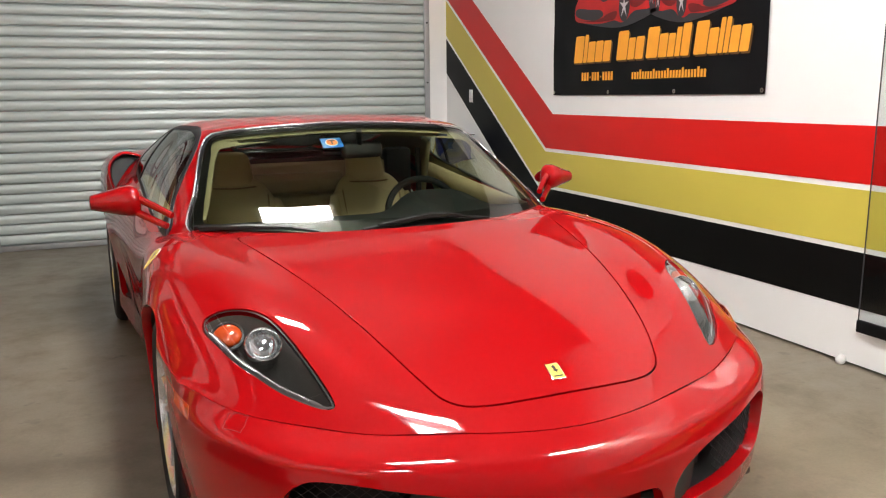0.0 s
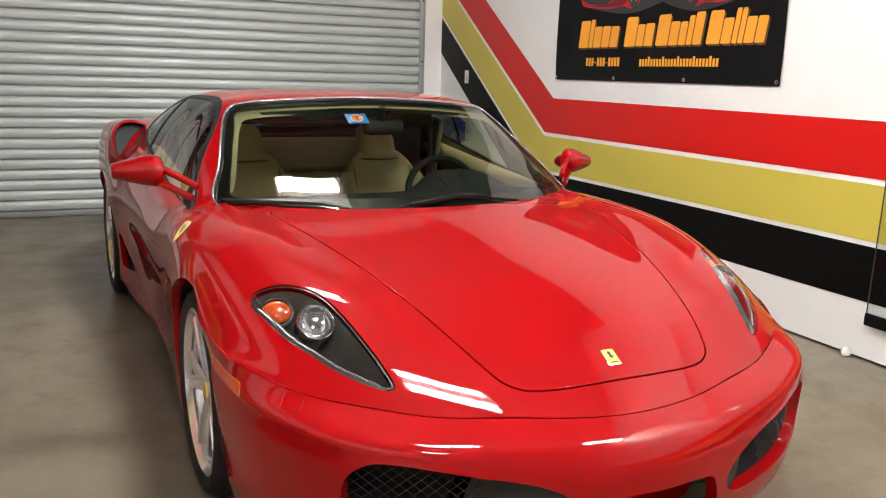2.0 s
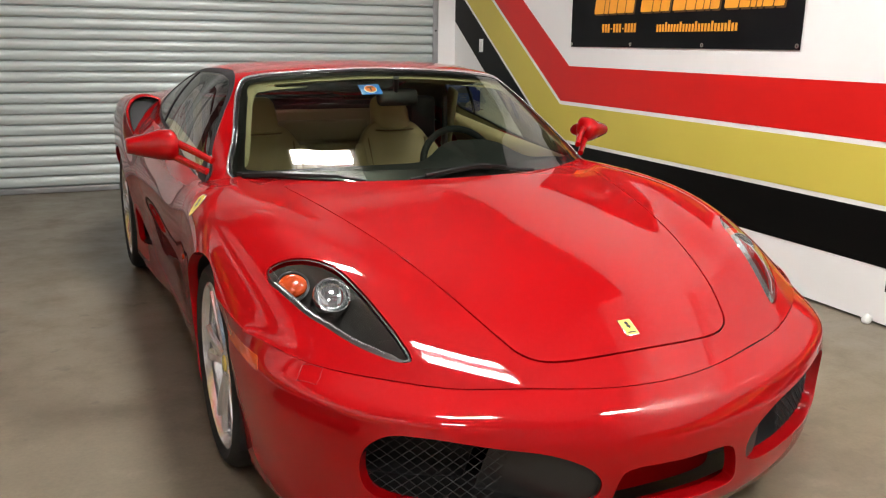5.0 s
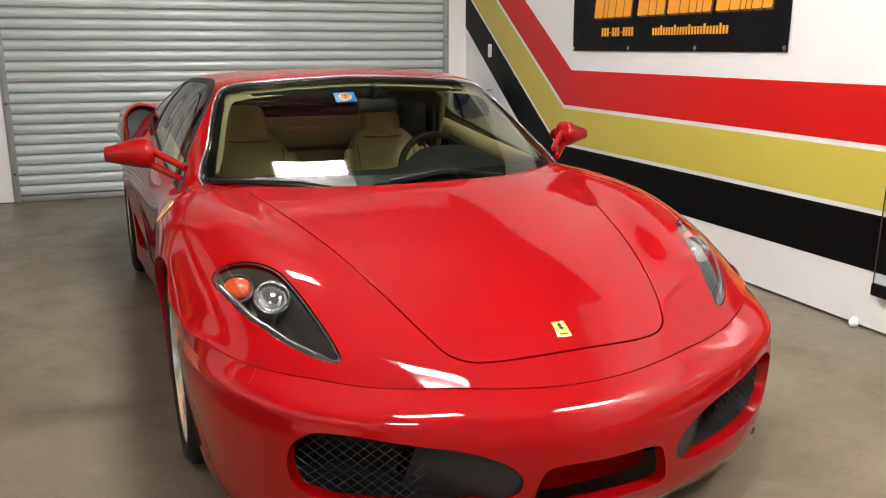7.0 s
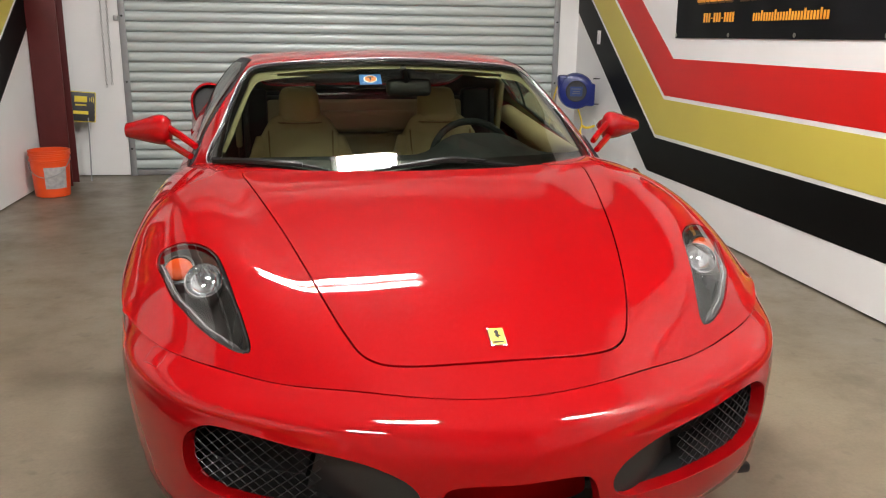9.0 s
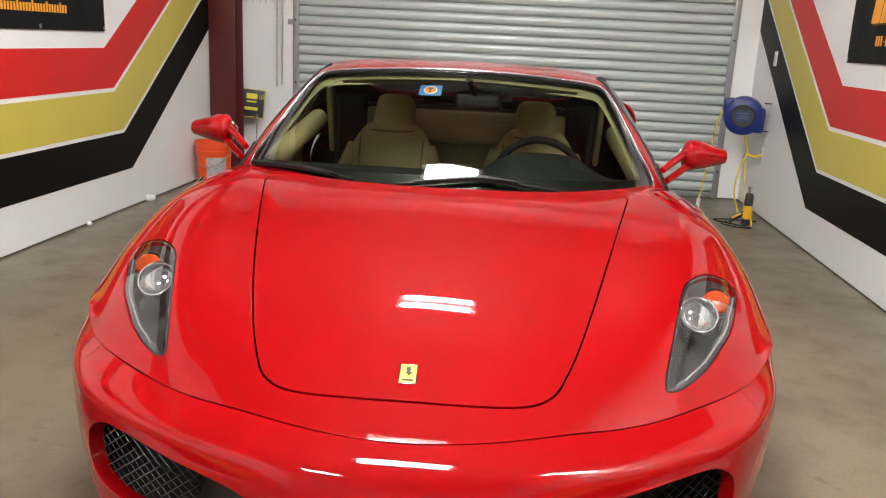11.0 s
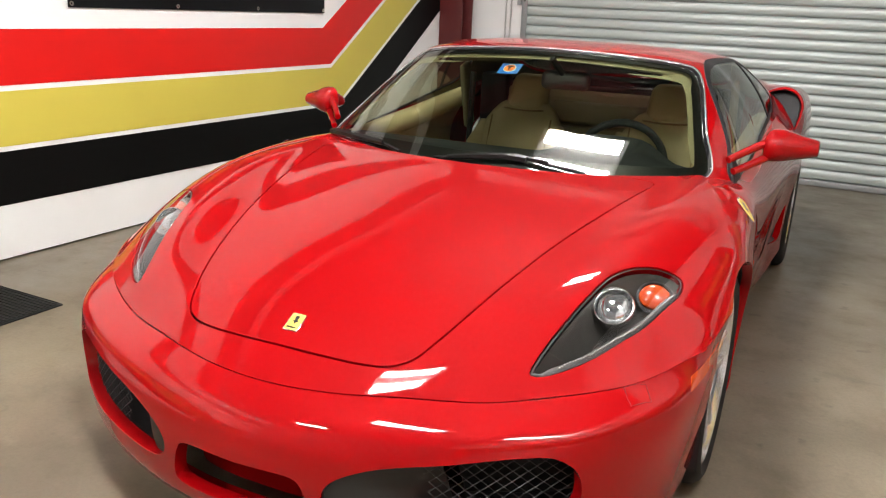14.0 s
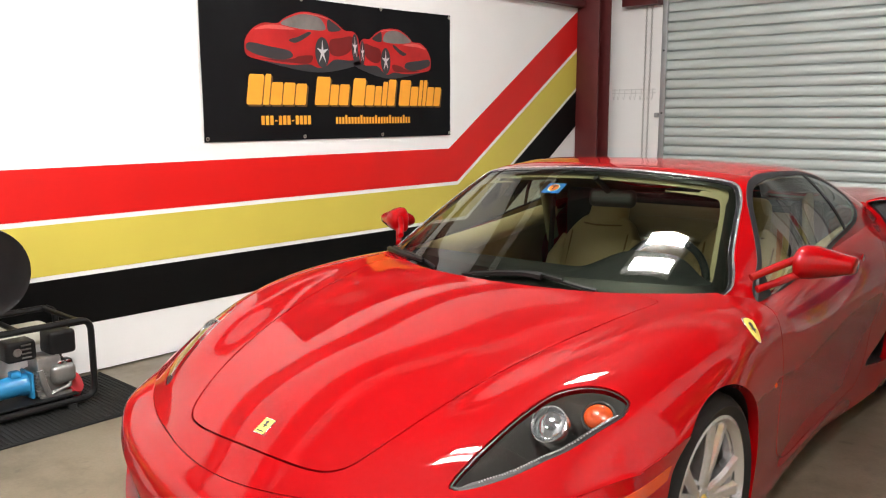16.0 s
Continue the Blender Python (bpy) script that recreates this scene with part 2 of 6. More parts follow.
disc_steel = material("disc_steel", (0.07, 0.068, 0.066), rough=0.4, metal=0.9, var=0.2, scale=40)
leather = material("tan_leather", (0.45, 0.36, 0.205), rough=0.5, var=0.1, scale=10, bump=0.25, bump_scale=180)
# tan leather with the dimness behind the seats put into its colour
shaded_leather = material("shaded_tan_leather", (0.27, 0.215, 0.13), rough=0.55, var=0.12, scale=8, bump=0.25, bump_scale=180)
beige = material("beige_trim", (0.215, 0.188, 0.108), rough=0.7, var=0.06, scale=14, bump=0.15, bump_scale=250)
dash_black = material("dash_black", (0.009, 0.011, 0.012), rough=0.55, spec=0.18, var=0.2, scale=30, bump=0.25, bump_scale=300)
yellow_badge = material("yellow_enamel", (0.72, 0.57, 0.13), rough=0.25, coat=0.6)
amber = material("amber_lens", (0.58, 0.075, 0.012), rough=0.2, coat=0.3, trans=0.25)
lamp_grey = material("headlamp_grey", (0.085, 0.084, 0.078), rough=0.26, metal=0.3, var=0.2, scale=30)


def glass(name, tint, rough=0.0, ior=1.45):
    """Thin clear pane: tinted see-through with the gloss of glass."""
    mt = bpy.data.materials.new(name)
    mt.use_nodes = True
    nt = mt.node_tree
    nt.nodes.remove(nt.nodes["Principled BSDF"])
    out = nt.nodes["Material Output"]
    tr = nt.nodes.new("ShaderNodeBsdfTransparent")
    tr.inputs[0].default_value = (*tint, 1)
    gl = nt.nodes.new("ShaderNodeBsdfGlossy")
    gl.inputs["Roughness"].default_value = rough
    # gloss grows towards grazing angles, the same from both sides of the pane
    lw = nt.nodes.new("ShaderNodeLayerWeight")
    lw.inputs[0].default_value = 0.5
    pw = nt.nodes.new("ShaderNodeMath")
    pw.operation = "POWER"
    pw.inputs[1].default_value = 4.8
    nt.links.new(lw.outputs["Facing"], pw.inputs[0])
    fr = nt.nodes.new("ShaderNodeMapRange")
    fr.inputs[3].default_value = ((ior - 1) / (ior + 1)) ** 2
    fr.inputs[4].default_value = 1.0
    nt.links.new(pw.outputs[0], fr.inputs[0])
    # both faces of the pane reflect: 2R / (1 + R)
    top_up = nt.nodes.new("ShaderNodeMath")
    top_up.operation = "ADD"
    top_up.inputs[1].default_value = 1.0
    nt.links.new(fr.outputs[0], top_up.inputs[0])
    ratio = nt.nodes.new("ShaderNodeMath")
    ratio.operation = "DIVIDE"
    nt.links.new(fr.outputs[0], ratio.inputs[0])
    nt.links.new(top_up.outputs[0], ratio.inputs[1])
    twice = nt.nodes.new("ShaderNodeMath")
    twice.operation = "MULTIPLY"
    twice.inputs[1].default_value = 2.0
    nt.links.new(ratio.outputs[0], twice.inputs[0])
    mx = nt.nodes.new("ShaderNodeMixShader")
    nt.links.new(twice.outputs[0], mx.inputs[0])
    nt.links.new(tr.outputs[0], mx.inputs[1])
    nt.links.new(gl.outputs[0], mx.inputs[2])
    nt.links.new(mx.outputs[0], out.inputs[0])
    return mt


clear_glass = glass("windscreen_glass", (0.70, 0.75, 0.65), ior=1.5)
dark_glass = glass("rear_glass", (0.10, 0.10, 0.10), ior=1.5)
lens_glass = glass("lamp_glass", (0.9, 0.9, 0.9), rough=0.03)

wall_white = material("wall_white", (0.85, 0.85, 0.845), rough=0.6, var=0.03, scale=2.5, bump=0.08, bump_scale=30, stain=0.12, stain_scale=0.9, stain_color=(0.66, 0.65, 0.62))
far_grey = material("far_wall_grey", (0.26, 0.25, 0.24), rough=0.7, var=0.1, scale=2)
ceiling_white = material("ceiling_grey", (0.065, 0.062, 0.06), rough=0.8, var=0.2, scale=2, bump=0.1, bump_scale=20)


def concrete_floor():
    """Worn concrete: broad tone, cloudy stains, small dark spots, long faint scuffs, fine speckle."""
    mt = bpy.data.materials.new("concrete_floor")
    mt.use_nodes = True
    nt = mt.node_tree
    b = nt.nodes["Principled BSDF"]
    tc = nt.nodes.new("ShaderNodeTexCoord")

    def noise_of(scale, detail=5.0, rg=0.6, stretch=None):
        no = nt.nodes.new("ShaderNodeTexNoise")
        no.inputs["Scale"].default_value, no.inputs["Detail"].default_value, no.inputs["Roughness"].default_value = scale, detail, rg
        if stretch:
            mp = nt.nodes.new("ShaderNodeMapping")
            mp.inputs["Rotation"].default_value, mp.inputs["Scale"].default_value = (0, 0, stretch[0]), stretch[1]
            nt.links.new(tc.outputs["Object"], mp.inputs["Vector"])
            nt.links.new(mp.outputs[0], no.inputs["Vector"])
        else:
            nt.links.new(tc.outputs["Object"], no.inputs["Vector"])
        return no.outputs["Fac"]

    def ranged(src, lo, hi, a=0.0, c=1.0):
        mr = nt.nodes.new("ShaderNodeMapRange")
        for k, val in zip((1, 2, 3, 4), (lo, hi, a, c)):
            mr.inputs[k].default_value = val
        nt.links.new(src, mr.inputs[0])
        return mr.outputs[0]

    def mixed(fac, one, two):
        mx = nt.nodes.new("ShaderNodeMix")
        mx.data_type = "RGBA"
        nt.links.new(fac, mx.inputs[0])
        for k, col in ((6, one), (7, two)):
            if isinstance(col, tuple):
                mx.inputs[k].default_value = (*col, 1)
            else:
                nt.links.new(col, mx.inputs[k])
        return mx.outputs[2]

    col = mixed(ranged(noise_of(0.9, 4.0), 0.35, 0.65), (0.148, 0.122, 0.086), (0.212, 0.178, 0.130))
    col = mixed(ranged(noise_of(3.1, 7.0, 0.65), 0.50, 0.72, 0.0, 0.55), col, (0.098, 0.078, 0.052))
    col = mixed(ranged(noise_of(2.2, 6.0, 0.7, (0.5, (0.35, 2.2, 1))), 0.60, 0.75, 0.0, 0.45), col, (0.085, 0.072, 0.055))
    col = mixed(ranged(noise_of(9.0, 3.0, 0.5), 0.66, 0.74, 0.0, 0.55), col, (0.070, 0.055, 0.038))
    col = mixed(ranged(noise_of(5.0, 5.0, 0.6), 0.60, 0.78, 0.0, 0.35), col, (0.30, 0.265, 0.21))
    col = mixed(ranged(noise_of(70.0, 3.0, 0.7), 0.40, 0.75, 0.0, 0.30), col, (0.085, 0.07, 0.05))
    nt.links.new(col, b.inputs["Base Color"])
    nt.links.new(ranged(noise_of(3.1, 7.0, 0.65), 0.3, 0.7, 0.28, 0.50), b.inputs["Roughness"])
    bp = nt.nodes.new("ShaderNodeBump")
    bp.inputs["Strength"].default_value, bp.inputs["Distance"].default_value = 0.12, 0.002
    nt.links.new(noise_of(90.0, 4.0, 0.6), bp.inputs["Height"])
    nt.links.new(bp.outputs[0], b.inputs["Normal"])
    return mt


concrete = concrete_floor()
stripe_red = material("stripe_red", (0.62, 0.008, 0.007), rough=0.4, var=0.04, scale=3)
stripe_yellow = material("stripe_yellow", (0.60, 0.50, 0.085), rough=0.4, var=0.05, scale=3)
stripe_black = material("stripe_black", (0.0035, 0.0035, 0.0035), rough=0.45, spec=0.13, var=0.2, scale=3)
frit_black = material("frit_black", (0.004, 0.004, 0.004), rough=0.4, spec=0.2)
galvanised = material("galvanised_steel", (0.52, 0.58, 0.57), rough=0.42, metal=0.2, var=0.1, scale=6, rough_var=0.08, stain=0.15, stain_scale=3)
rail_steel = material("rail_steel", (0.34, 0.35, 0.36), rough=0.45, metal=0.5, var=0.15, scale=10)
red_oxide = material("red_oxide_steel", (0.085, 0.012, 0.012), rough=0.45, var=0.2, scale=8)
vinyl_black = material("banner_vinyl", (0.005, 0.005, 0.006), rough=0.5, spec=0.15, var=0.2, scale=6)
orange_ink = material("orange_ink", (0.85, 0.36, 0.035), rough=0.5, var=0.1, scale=12)
lamp_glow = material("lamp_glow", (1.0, 0.97, 0.93), emit=LAMP_POWER)
lamp_white = material("lamp_white", (0.8, 0.8, 0.8), rough=0.5)

# ---- the room ----
def slab(name, lo, hi, mt, label, bevel=0.0):
    g = Geo().box([b - a for a, b in zip(lo, hi)], [(a + b) / 2 for a, b in zip(lo, hi)], bevel)
    return tagged(part(name, g, mt, smooth=0 if not bevel else 35), label, kind="structure")


slab("floor", (X_LEFT - 0.2, Y_FRONT - 0.2, -0.12), (X_RIGHT + 0.2, Y_REAR + 0.5, 0), concrete, "stained grey-brown concrete workshop floor")
slab("wall_right", (X_RIGHT, Y_FRONT - 0.2, 0.012), (X_RIGHT + 0.15, Y_REAR + 0.3, Z_TOP), wall_white, "white painted panel wall with racing stripes")
slab("wall_left", (X_LEFT - 0.15, Y_FRONT - 0.2, 0.012), (X_LEFT, Y_REAR + 0.3, Z_TOP), wall_white, "white painted panel wall with racing stripes")
DOOR_L, DOOR_R, DOOR_TOP = -1.86, 2.13, 3.2
slab("wall_rear_left", (X_LEFT, Y_REAR, 0.01), (DOOR_L, Y_REAR + 0.15, Z_TOP), wall_white, "white wall beside the roller door")
slab("wall_rear_right", (DOOR_R, Y_REAR, 0.01), (X_RIGHT, Y_REAR + 0.15, Z_TOP), wall_white, "narrow white wall beside the roller door")
slab("wall_rear_top", (DOOR_L, Y_REAR, DOOR_TOP), (DOOR_R, Y_REAR + 0.15, Z_TOP), wall_white, "white wall over the roller door")
# unseen end wall, added; its grey sets the fill light and bumper reflections
slab("wall_front", (X_LEFT, Y_FRONT - 0.2, 0), (X_RIGHT, Y_FRONT, Z_TOP), far_grey, "unseen grey wall added to close the far end")
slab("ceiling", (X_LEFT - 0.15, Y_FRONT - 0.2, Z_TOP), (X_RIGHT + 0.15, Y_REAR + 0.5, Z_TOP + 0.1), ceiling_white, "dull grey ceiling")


def stripes(name, x, side, elbow, y_end, y_far):
    """Three bands that run level, then climb towards the rear corner."""
    k = 0.665
    kids = thing(name, "red, yellow and black painted stripes along the wall", "wall stripe")
    for mt, lo, hi, nm in ((stripe_red, 0.875, 1.143, "red_stripe"), (stripe_yellow, 0.578, 0.847, "yellow_stripe"), (stripe_black, 0.285, 0.553, "black_stripe")):
        def at(z):
            return elbow + (1.143 - z) * 0.375

        loop = [(y_far, lo), (at(lo), lo), (y_end, lo + (y_end - at(lo)) * k), (y_end, hi + (y_end - at(hi)) * k), (at(hi), hi), (y_far, hi)]
        g = Geo().plate(loop, 0.002, Matrix(((0, 0, -side, x), (1, 0, 0, 0), (0, 1, 0, 0), (0, 0, 0, 1))))
        part(nm, g, mt, kids, smooth=0)
    kids["kind"] = "structure"


stripes("wall_stripes", X_RIGHT - 0.0005, 1, 1.82, Y_REAR - 0.002, Y_FRONT + 0.5)
stripes("wall_stripes", X_LEFT + 0.0005, -1, 1.65, 3.70, Y_FRONT + 0.5)

# roller door
door = thing("roller_door", "closed galvanised steel roller door with ribbed slats", "roller door", kind="structure")
PITCH = 0.088
prof = [(0.0, 0.0), (0.030, 0.001), (0.030, 0.010), (-0.006, 0.0115), (-0.012, 0.028), (-0.016, 0.046), (-0.014, 0.064), (-0.008, 0.078), (0.0, 0.086)]
gs = Geo()
vv = [(x, -d, z) for x in (DOOR_L - 0.03, DOOR_R + 0.03) for d, z in [(-a, b) for a, b in prof]]
n_p = len(prof)
gs.add(vv, [(i, i + 1, n_p + i + 1, n_p + i) for i in range(n_p - 1)])
slat_mesh = gs.mesh("slat", 60)
slat_mesh.materials.append(galvanised)
for i in range(int(DOOR_TOP / PITCH) + 1):
    part("slat", slat_mesh, galvanised, door, m=pose(0, Y_REAR + 0.03, 0.055 + i * PITCH))
part("bottom_bar", Geo().box((DOOR_R - DOOR_L + 0.04, 0.035, 0.05), ((DOOR_L + DOOR_R) / 2, Y_REAR + 0.03, 0.027), 0.004), rail_steel, door)
for x, s in ((DOOR_L, 1), (DOOR_R, -1)):
    g = Geo().box((0.055, 0.012, DOOR_TOP), (x + s * 0.010, Y_REAR - 0.008, DOOR_TOP / 2), 0.002).box((0.012, 0.06, DOOR_TOP), (x - s * 0.012, Y_REAR + 0.02, DOOR_TOP / 2))
    rail = part("guide_rail", g, rail_steel, door)
    for zz in (0.25, 0.85, 1.42, 2.0, 2.6):
        part("bolt", Geo().lathe([(0.001, 0), (0.009, 0), (0.009, 0.006), (0.001, 0.008)], 10, pose(x + s * 0.01, Y_REAR - 0.014, zz, 90)), black_plastic, rail)
part("roller_housing", Geo().box((DOOR_R - DOOR_L + 0.2, 0.4, 0.42), ((DOOR_L + DOOR_R) / 2, Y_REAR - 0.2, DOOR_TOP + 0.2), 0.02), galvanised, door)
# black slab added behind the slats in place of the outside
slab("door_back", (DOOR_L - 0.05, Y_REAR + 0.12, 0), (DOOR_R + 0.05, Y_REAR + 0.15, DOOR_TOP), black_plastic, "added black slab behind the roller door")

# ceiling fixtures
def ceiling_light(x, y, z=3.5):
    t = thing("ceiling_light", "white fluorescent high-bay ceiling light, lit", "ceiling light", pose(x, y, z), group="ceiling lights")
    part("housing", Geo().box((0.78, 0.39, 0.06), (0, 0, 0.035), 0.008), lamp_white, t)
    for dy in (-0.116, 0.116):
        part("diffuser", Geo().box((0.66, 0.100, 0.045), (0, dy, -0.018), 0.008), lamp_glow, t, "glowing white lamp panel")
    for sx in (-0.32, 0.32):
        part("hanger", Geo().tube([(sx, 0, 0.06), (sx, 0, Z_TOP - z)], 0.004, 6), rail_steel, t)


# the last one, at y -5.3, is unseen: added fill for nose and left wall
for x, y in ((-0.05, 0.04), (-0.05, -2.65), (1.9, -3.4), (-1.2, -5.3)):
    ceiling_light(x, y)

# ---- the car: body surfaces in the car's own axes, nose towards -y, x > 0 its left side ----
FRONT_Y, REAR_Y = -1.295, 1.305
# front edge of the upper body, where it meets the bumper
SHUT = [(0, -2.235, 0.497), (0.22, -2.205, 0.503), (0.43, -2.145, 0.515), (0.60, -2.06, 0.524), (0.68, -2.01, 0.535), (0.815, -1.885, 0.554), (0.903, -1.72, 0.584), (0.946, -1.50, 0.620)]

# lengthwise feature lines of the lower body: start y, then x by y and z by y
LINES = [
    (0.00, -2.235, [(-2.3, 0), (2.2, 0)],
     [(-2.235, .497), (-2.15, .556), (-2.09, .588), (-1.95, .655), (-1.75, .725), (-1.45, .784), (-1.12, .822), (-.7, .85), (0, .88), (.7, .93), (1.3, .98), (1.9, .96), (2.12, .90)]),
    (0.46, -2.175, [(-2.175, .33), (-1.8, .435), (-1.4, .53), (-1.1, .60), (-.7, .64), (2.2, .58)],
     [(-2.175, .512), (-2.11, .562), (-2.0, .626), (-1.78, .706), (-1.4, .778), (-1.1, .820), (-.7, .835), (0, .87), (.7, .93), (1.3, .99), (1.9, .97), (2.12, .90)]),
    (0.66, -2.08, [(-2.08, .565), (-1.95, .60), (-1.7, .655), (-1.4, .70), (-1.1, .725), (-.7, .74), (0, .76), (.7, .77), (1.3, .76), (2.12, .7)],
     [(-2.08, .522), (-2.02, .569), (-1.9, .656), (-1.75, .727), (-1.6, .762), (-1.4, .797), (-1.1, .822), (-.7, .828), (0, .87), (.7, .94), (1.2, .995), (1.7, .97), (2.12, .90)]),
    (0.76, -2.005, [(-2.005, .685), (-1.85, .715), (-1.6, .765), (-1.3, .805), (-1.0, .81), (-.6, .812), (0, .825), (.6, .838), (.87, .834), (1.08, .885), (1.25, .888), (1.6, .87), (2.12, .76)],
     [(-2.005, .536), (-1.93, .592), (-1.8, .670), (-1.62, .737), (-1.4, .784), (-1.2, .803), (-.95, .812), (-.6, .800), (0, .856), (.5, .895), (.72, .912), (.87, .908), (1.08, .980), (1.3, .985), (1.7, .96), (2.12, .88)]),
    (0.88, -1.90, [(-1.90, .805), (-1.75, .838), (-1.55, .878), (-1.3, .907), (-.95, .897), (-.6, .872), (0, .875), (.6, .892), (.87, .904), (1.1, .938), (1.25, .945), (1.7, .925), (2.12, .80)],
     [(-1.90, .552), (-1.8, .606), (-1.63, .667), (-1.4, .713), (-1.2, .735), (-.95, .760), (-.6, .765), (0, .79), (.6, .826), (.87, .826), (1.1, .885), (1.25, .89), (1.7, .89), (2.12, .80)]),
    (1.02, -1.72, [(-1.72, .905), (-1.55, .936), (-1.3, .955), (-.95, .928), (-.6, .908), (0, .912), (.6, .93), (1.2, .962), (1.7, .945), (2.12, .82)],
     [(-1.72, .584), (-1.5, .617), (-1.3, .635), (-.95, .635), (-.6, .64), (0, .66), (.6, .68), (1.2, .70), (2.12, .66)]),
    (1.22, -1.60, [(-1.60, .940), (-1.3, .952), (-.95, .926), (-.6, .898), (0, .885), (.6, .895), (1.2, .958), (2.12, .82)],
     [(-1.60, .500), (-1.3, .47), (-.95, .44), (0, .45), (1.2, .46), (2.12, .46)]),
    (1.42, -1.60, [(-1.60, .940), (-1.3, .948), (-.95, .915), (-.6, .882), (0, .868), (.6, .882), (1.2, .95), (2.12, .81)],
     [(-1.60, .35), (-1.3, .30), (-.95, .27), (0, .27), (1.2, .28), (2.12, .3)]),
    (1.60, -1.60, [(-1.60, .93), (-1.3, .935), (-.95, .908), (-.6, .878), (0, .862), (.6, .876), (1.2, .94), (2.12, .80)],
     [(-1.60, .2), (-1.3, .17), (-.95, .16), (0, .155), (1.2, .16), (2.12, .22)]),
    (1.70, -1.60, [(-1.60, .89), (-.95, .88), (0, .838), (1.2, .9), (2.12, .78)],
     [(-1.60, .14), (-.95, .115), (0, .11), (1.2, .12), (2.12, .2)]),
]


def across(keys, rows, nu):
    """Joins lengthwise lines into one sheet, smooth over the centre line."""
    keys = [-keys[1]] + list(keys)
    rows = np.concatenate([rows[1:2] * [-1, 1, 1], rows])
    flat = spline(keys, rows.reshape(len(keys), -1), np.linspace(0, keys[-1], nu))
    return sheet(flat.reshape(nu, rows.shape[1], 3))


def loft_body(nu, nv):
    v = np.linspace(0, 1, nv) ** 1.15
    lines = []
    for key, y0, xs, zs in LINES:
        y = y0 + (2.12 - y0) * v
        lines.append(np.stack([spline(*zip(*xs), y), y, spline(*zip(*zs), y)], 1))
    rows, keys = [], []
    for part_way in (0, 0.3, 0.55, 0.78, 0.93):
        # the hood is crowned between the centre line and its edge
        p = lines[0] + (lines[1] - lines[0]) * part_way**2
        p[:, 0] = lines[1][:, 0] * part_way
        rows.append(p)
        keys.append(LINES[1][0] * part_way)
    rows += lines[1:]
    keys += [ln[0] for ln in LINES[1:]]
    return across(keys, np.array(rows), nu)


# slow swell of the hood: lengthwise weights of its even powers of x
SWELL_AT = np.array([-2.30, -2.06, -1.82, -1.58, -1.34, -1.10])
SWELL = [[-0.0002, 0.004, 0.0013, -0.0041, 0.0011, 0.0058],
         [0.0645, -0.0554, -0.1087, -0.009, -0.0515, -0.0305],
         [-0.3593, 0.0353, 0.4891, 0.1788, 0.3831, 0.0043],
         [0.5002, 0.2483, -0.591, -0.3884, -0.7392, 0.0947]]


def swell(x, y):
    """Height that the hood's crown adds at x, y; it dies away over the fenders."""
    u = np.abs((y[..., None] - SWELL_AT) / 0.24)
    b = np.where(u < 1, (4 - 6 * u**2 + 3 * u**3) / 4, np.where(u < 2, (2 - u) ** 3 / 4, 0))
    k = np.clip((0.72 - np.abs(x)) / 0.26, 0, 1)
    return sum((b @ np.array(row)) * x ** (2 * i) for i, row in enumerate(SWELL)) * k * k * (3 - 2 * k)


def eased(p, width, axis):
    """Evens out the bends of a grid of points along one axis; its ends stay where they are."""
    r = 3 * width
    k = np.exp(-0.5 * (np.arange(-r, r + 1) / width) ** 2)
    k /= k.sum()
    q = np.moveaxis(p, axis, 0)
    pad = np.concatenate([2 * q[:1] - q[r:0:-1], q, 2 * q[-1:] - q[-2:-r - 2:-1]])
    out = sum(w * pad[i:i + len(q)] for i, w in enumerate(k))
    return np.moveaxis(out, 0, axis)


body = loft_body(150, 300)
raised = body.v.reshape(150, 300, 3).copy()
fair = eased(raised, 9, 1)
fair = np.concatenate([fair[:0:-1] * [-1, 1, 1], fair])
fair = eased(fair, 3, 0)[149:]
blend = np.clip((-0.75 - raised[..., 1:2]) / 0.3, 0, 1)
raised += (fair - raised) * blend * blend * (3 - 2 * blend)
raised[..., 2] += swell(raised[..., 0], raised[..., 1]) * (raised[..., 1] < -0.8)
body = sheet(raised)

# outlines in plan (x, y), side (y, z) and front (x, z)
HOOD = ring([(0, -2.152), (.12, -2.150), (.22, -2.142), (.285, -2.125), (.325, -2.095), (.352, -2.045), (.385, -1.96), (.437, -1.78), (.487, -1.58), (.53, -1.4), (.567, -1.24), (.597, -1.105), (.606, -1.06),
             (.56, -1.02), (.35, -1.01), (0, -1.04)][:13] + [(.60, -1.0), (.3, -.98), (-.3, -.98), (-.60, -1.0)] +
            [(-a, b) for a, b in [(.606, -1.06), (.597, -1.105), (.567, -1.24), (.53, -1.4), (.487, -1.58), (.437, -1.78), (.385, -1.96), (.352, -2.045), (.325, -2.095), (.285, -2.125), (.22, -2.142), (.12, -2.150)]], 220)
LAMP = ring([(.578, -2.022), (.590, -1.96), (.607, -1.905), (.634, -1.81), (.667, -1.71), (.713, -1.65), (.775, -1.608), (.815, -1.602), (.824, -1.635), (.806, -1.70), (.770, -1.80), (.737, -1.858), (.694, -1.925), (.640, -1.985), (.597, -2.018)], 120)
CABIN = ring([(0, -1.085), (.35, -1.03), (.60, -.90), (.735, -.775), (.79, -.66), (.805, -.5), (.812, .0), (.818, .5), (.80, .8), (.70, 1.05), (.4, 1.12), (0, 1.13), (-.4, 1.12), (-.9, .9), (-.9, -.6), (-.5, -.97), (-.3, -1.05)], 160)
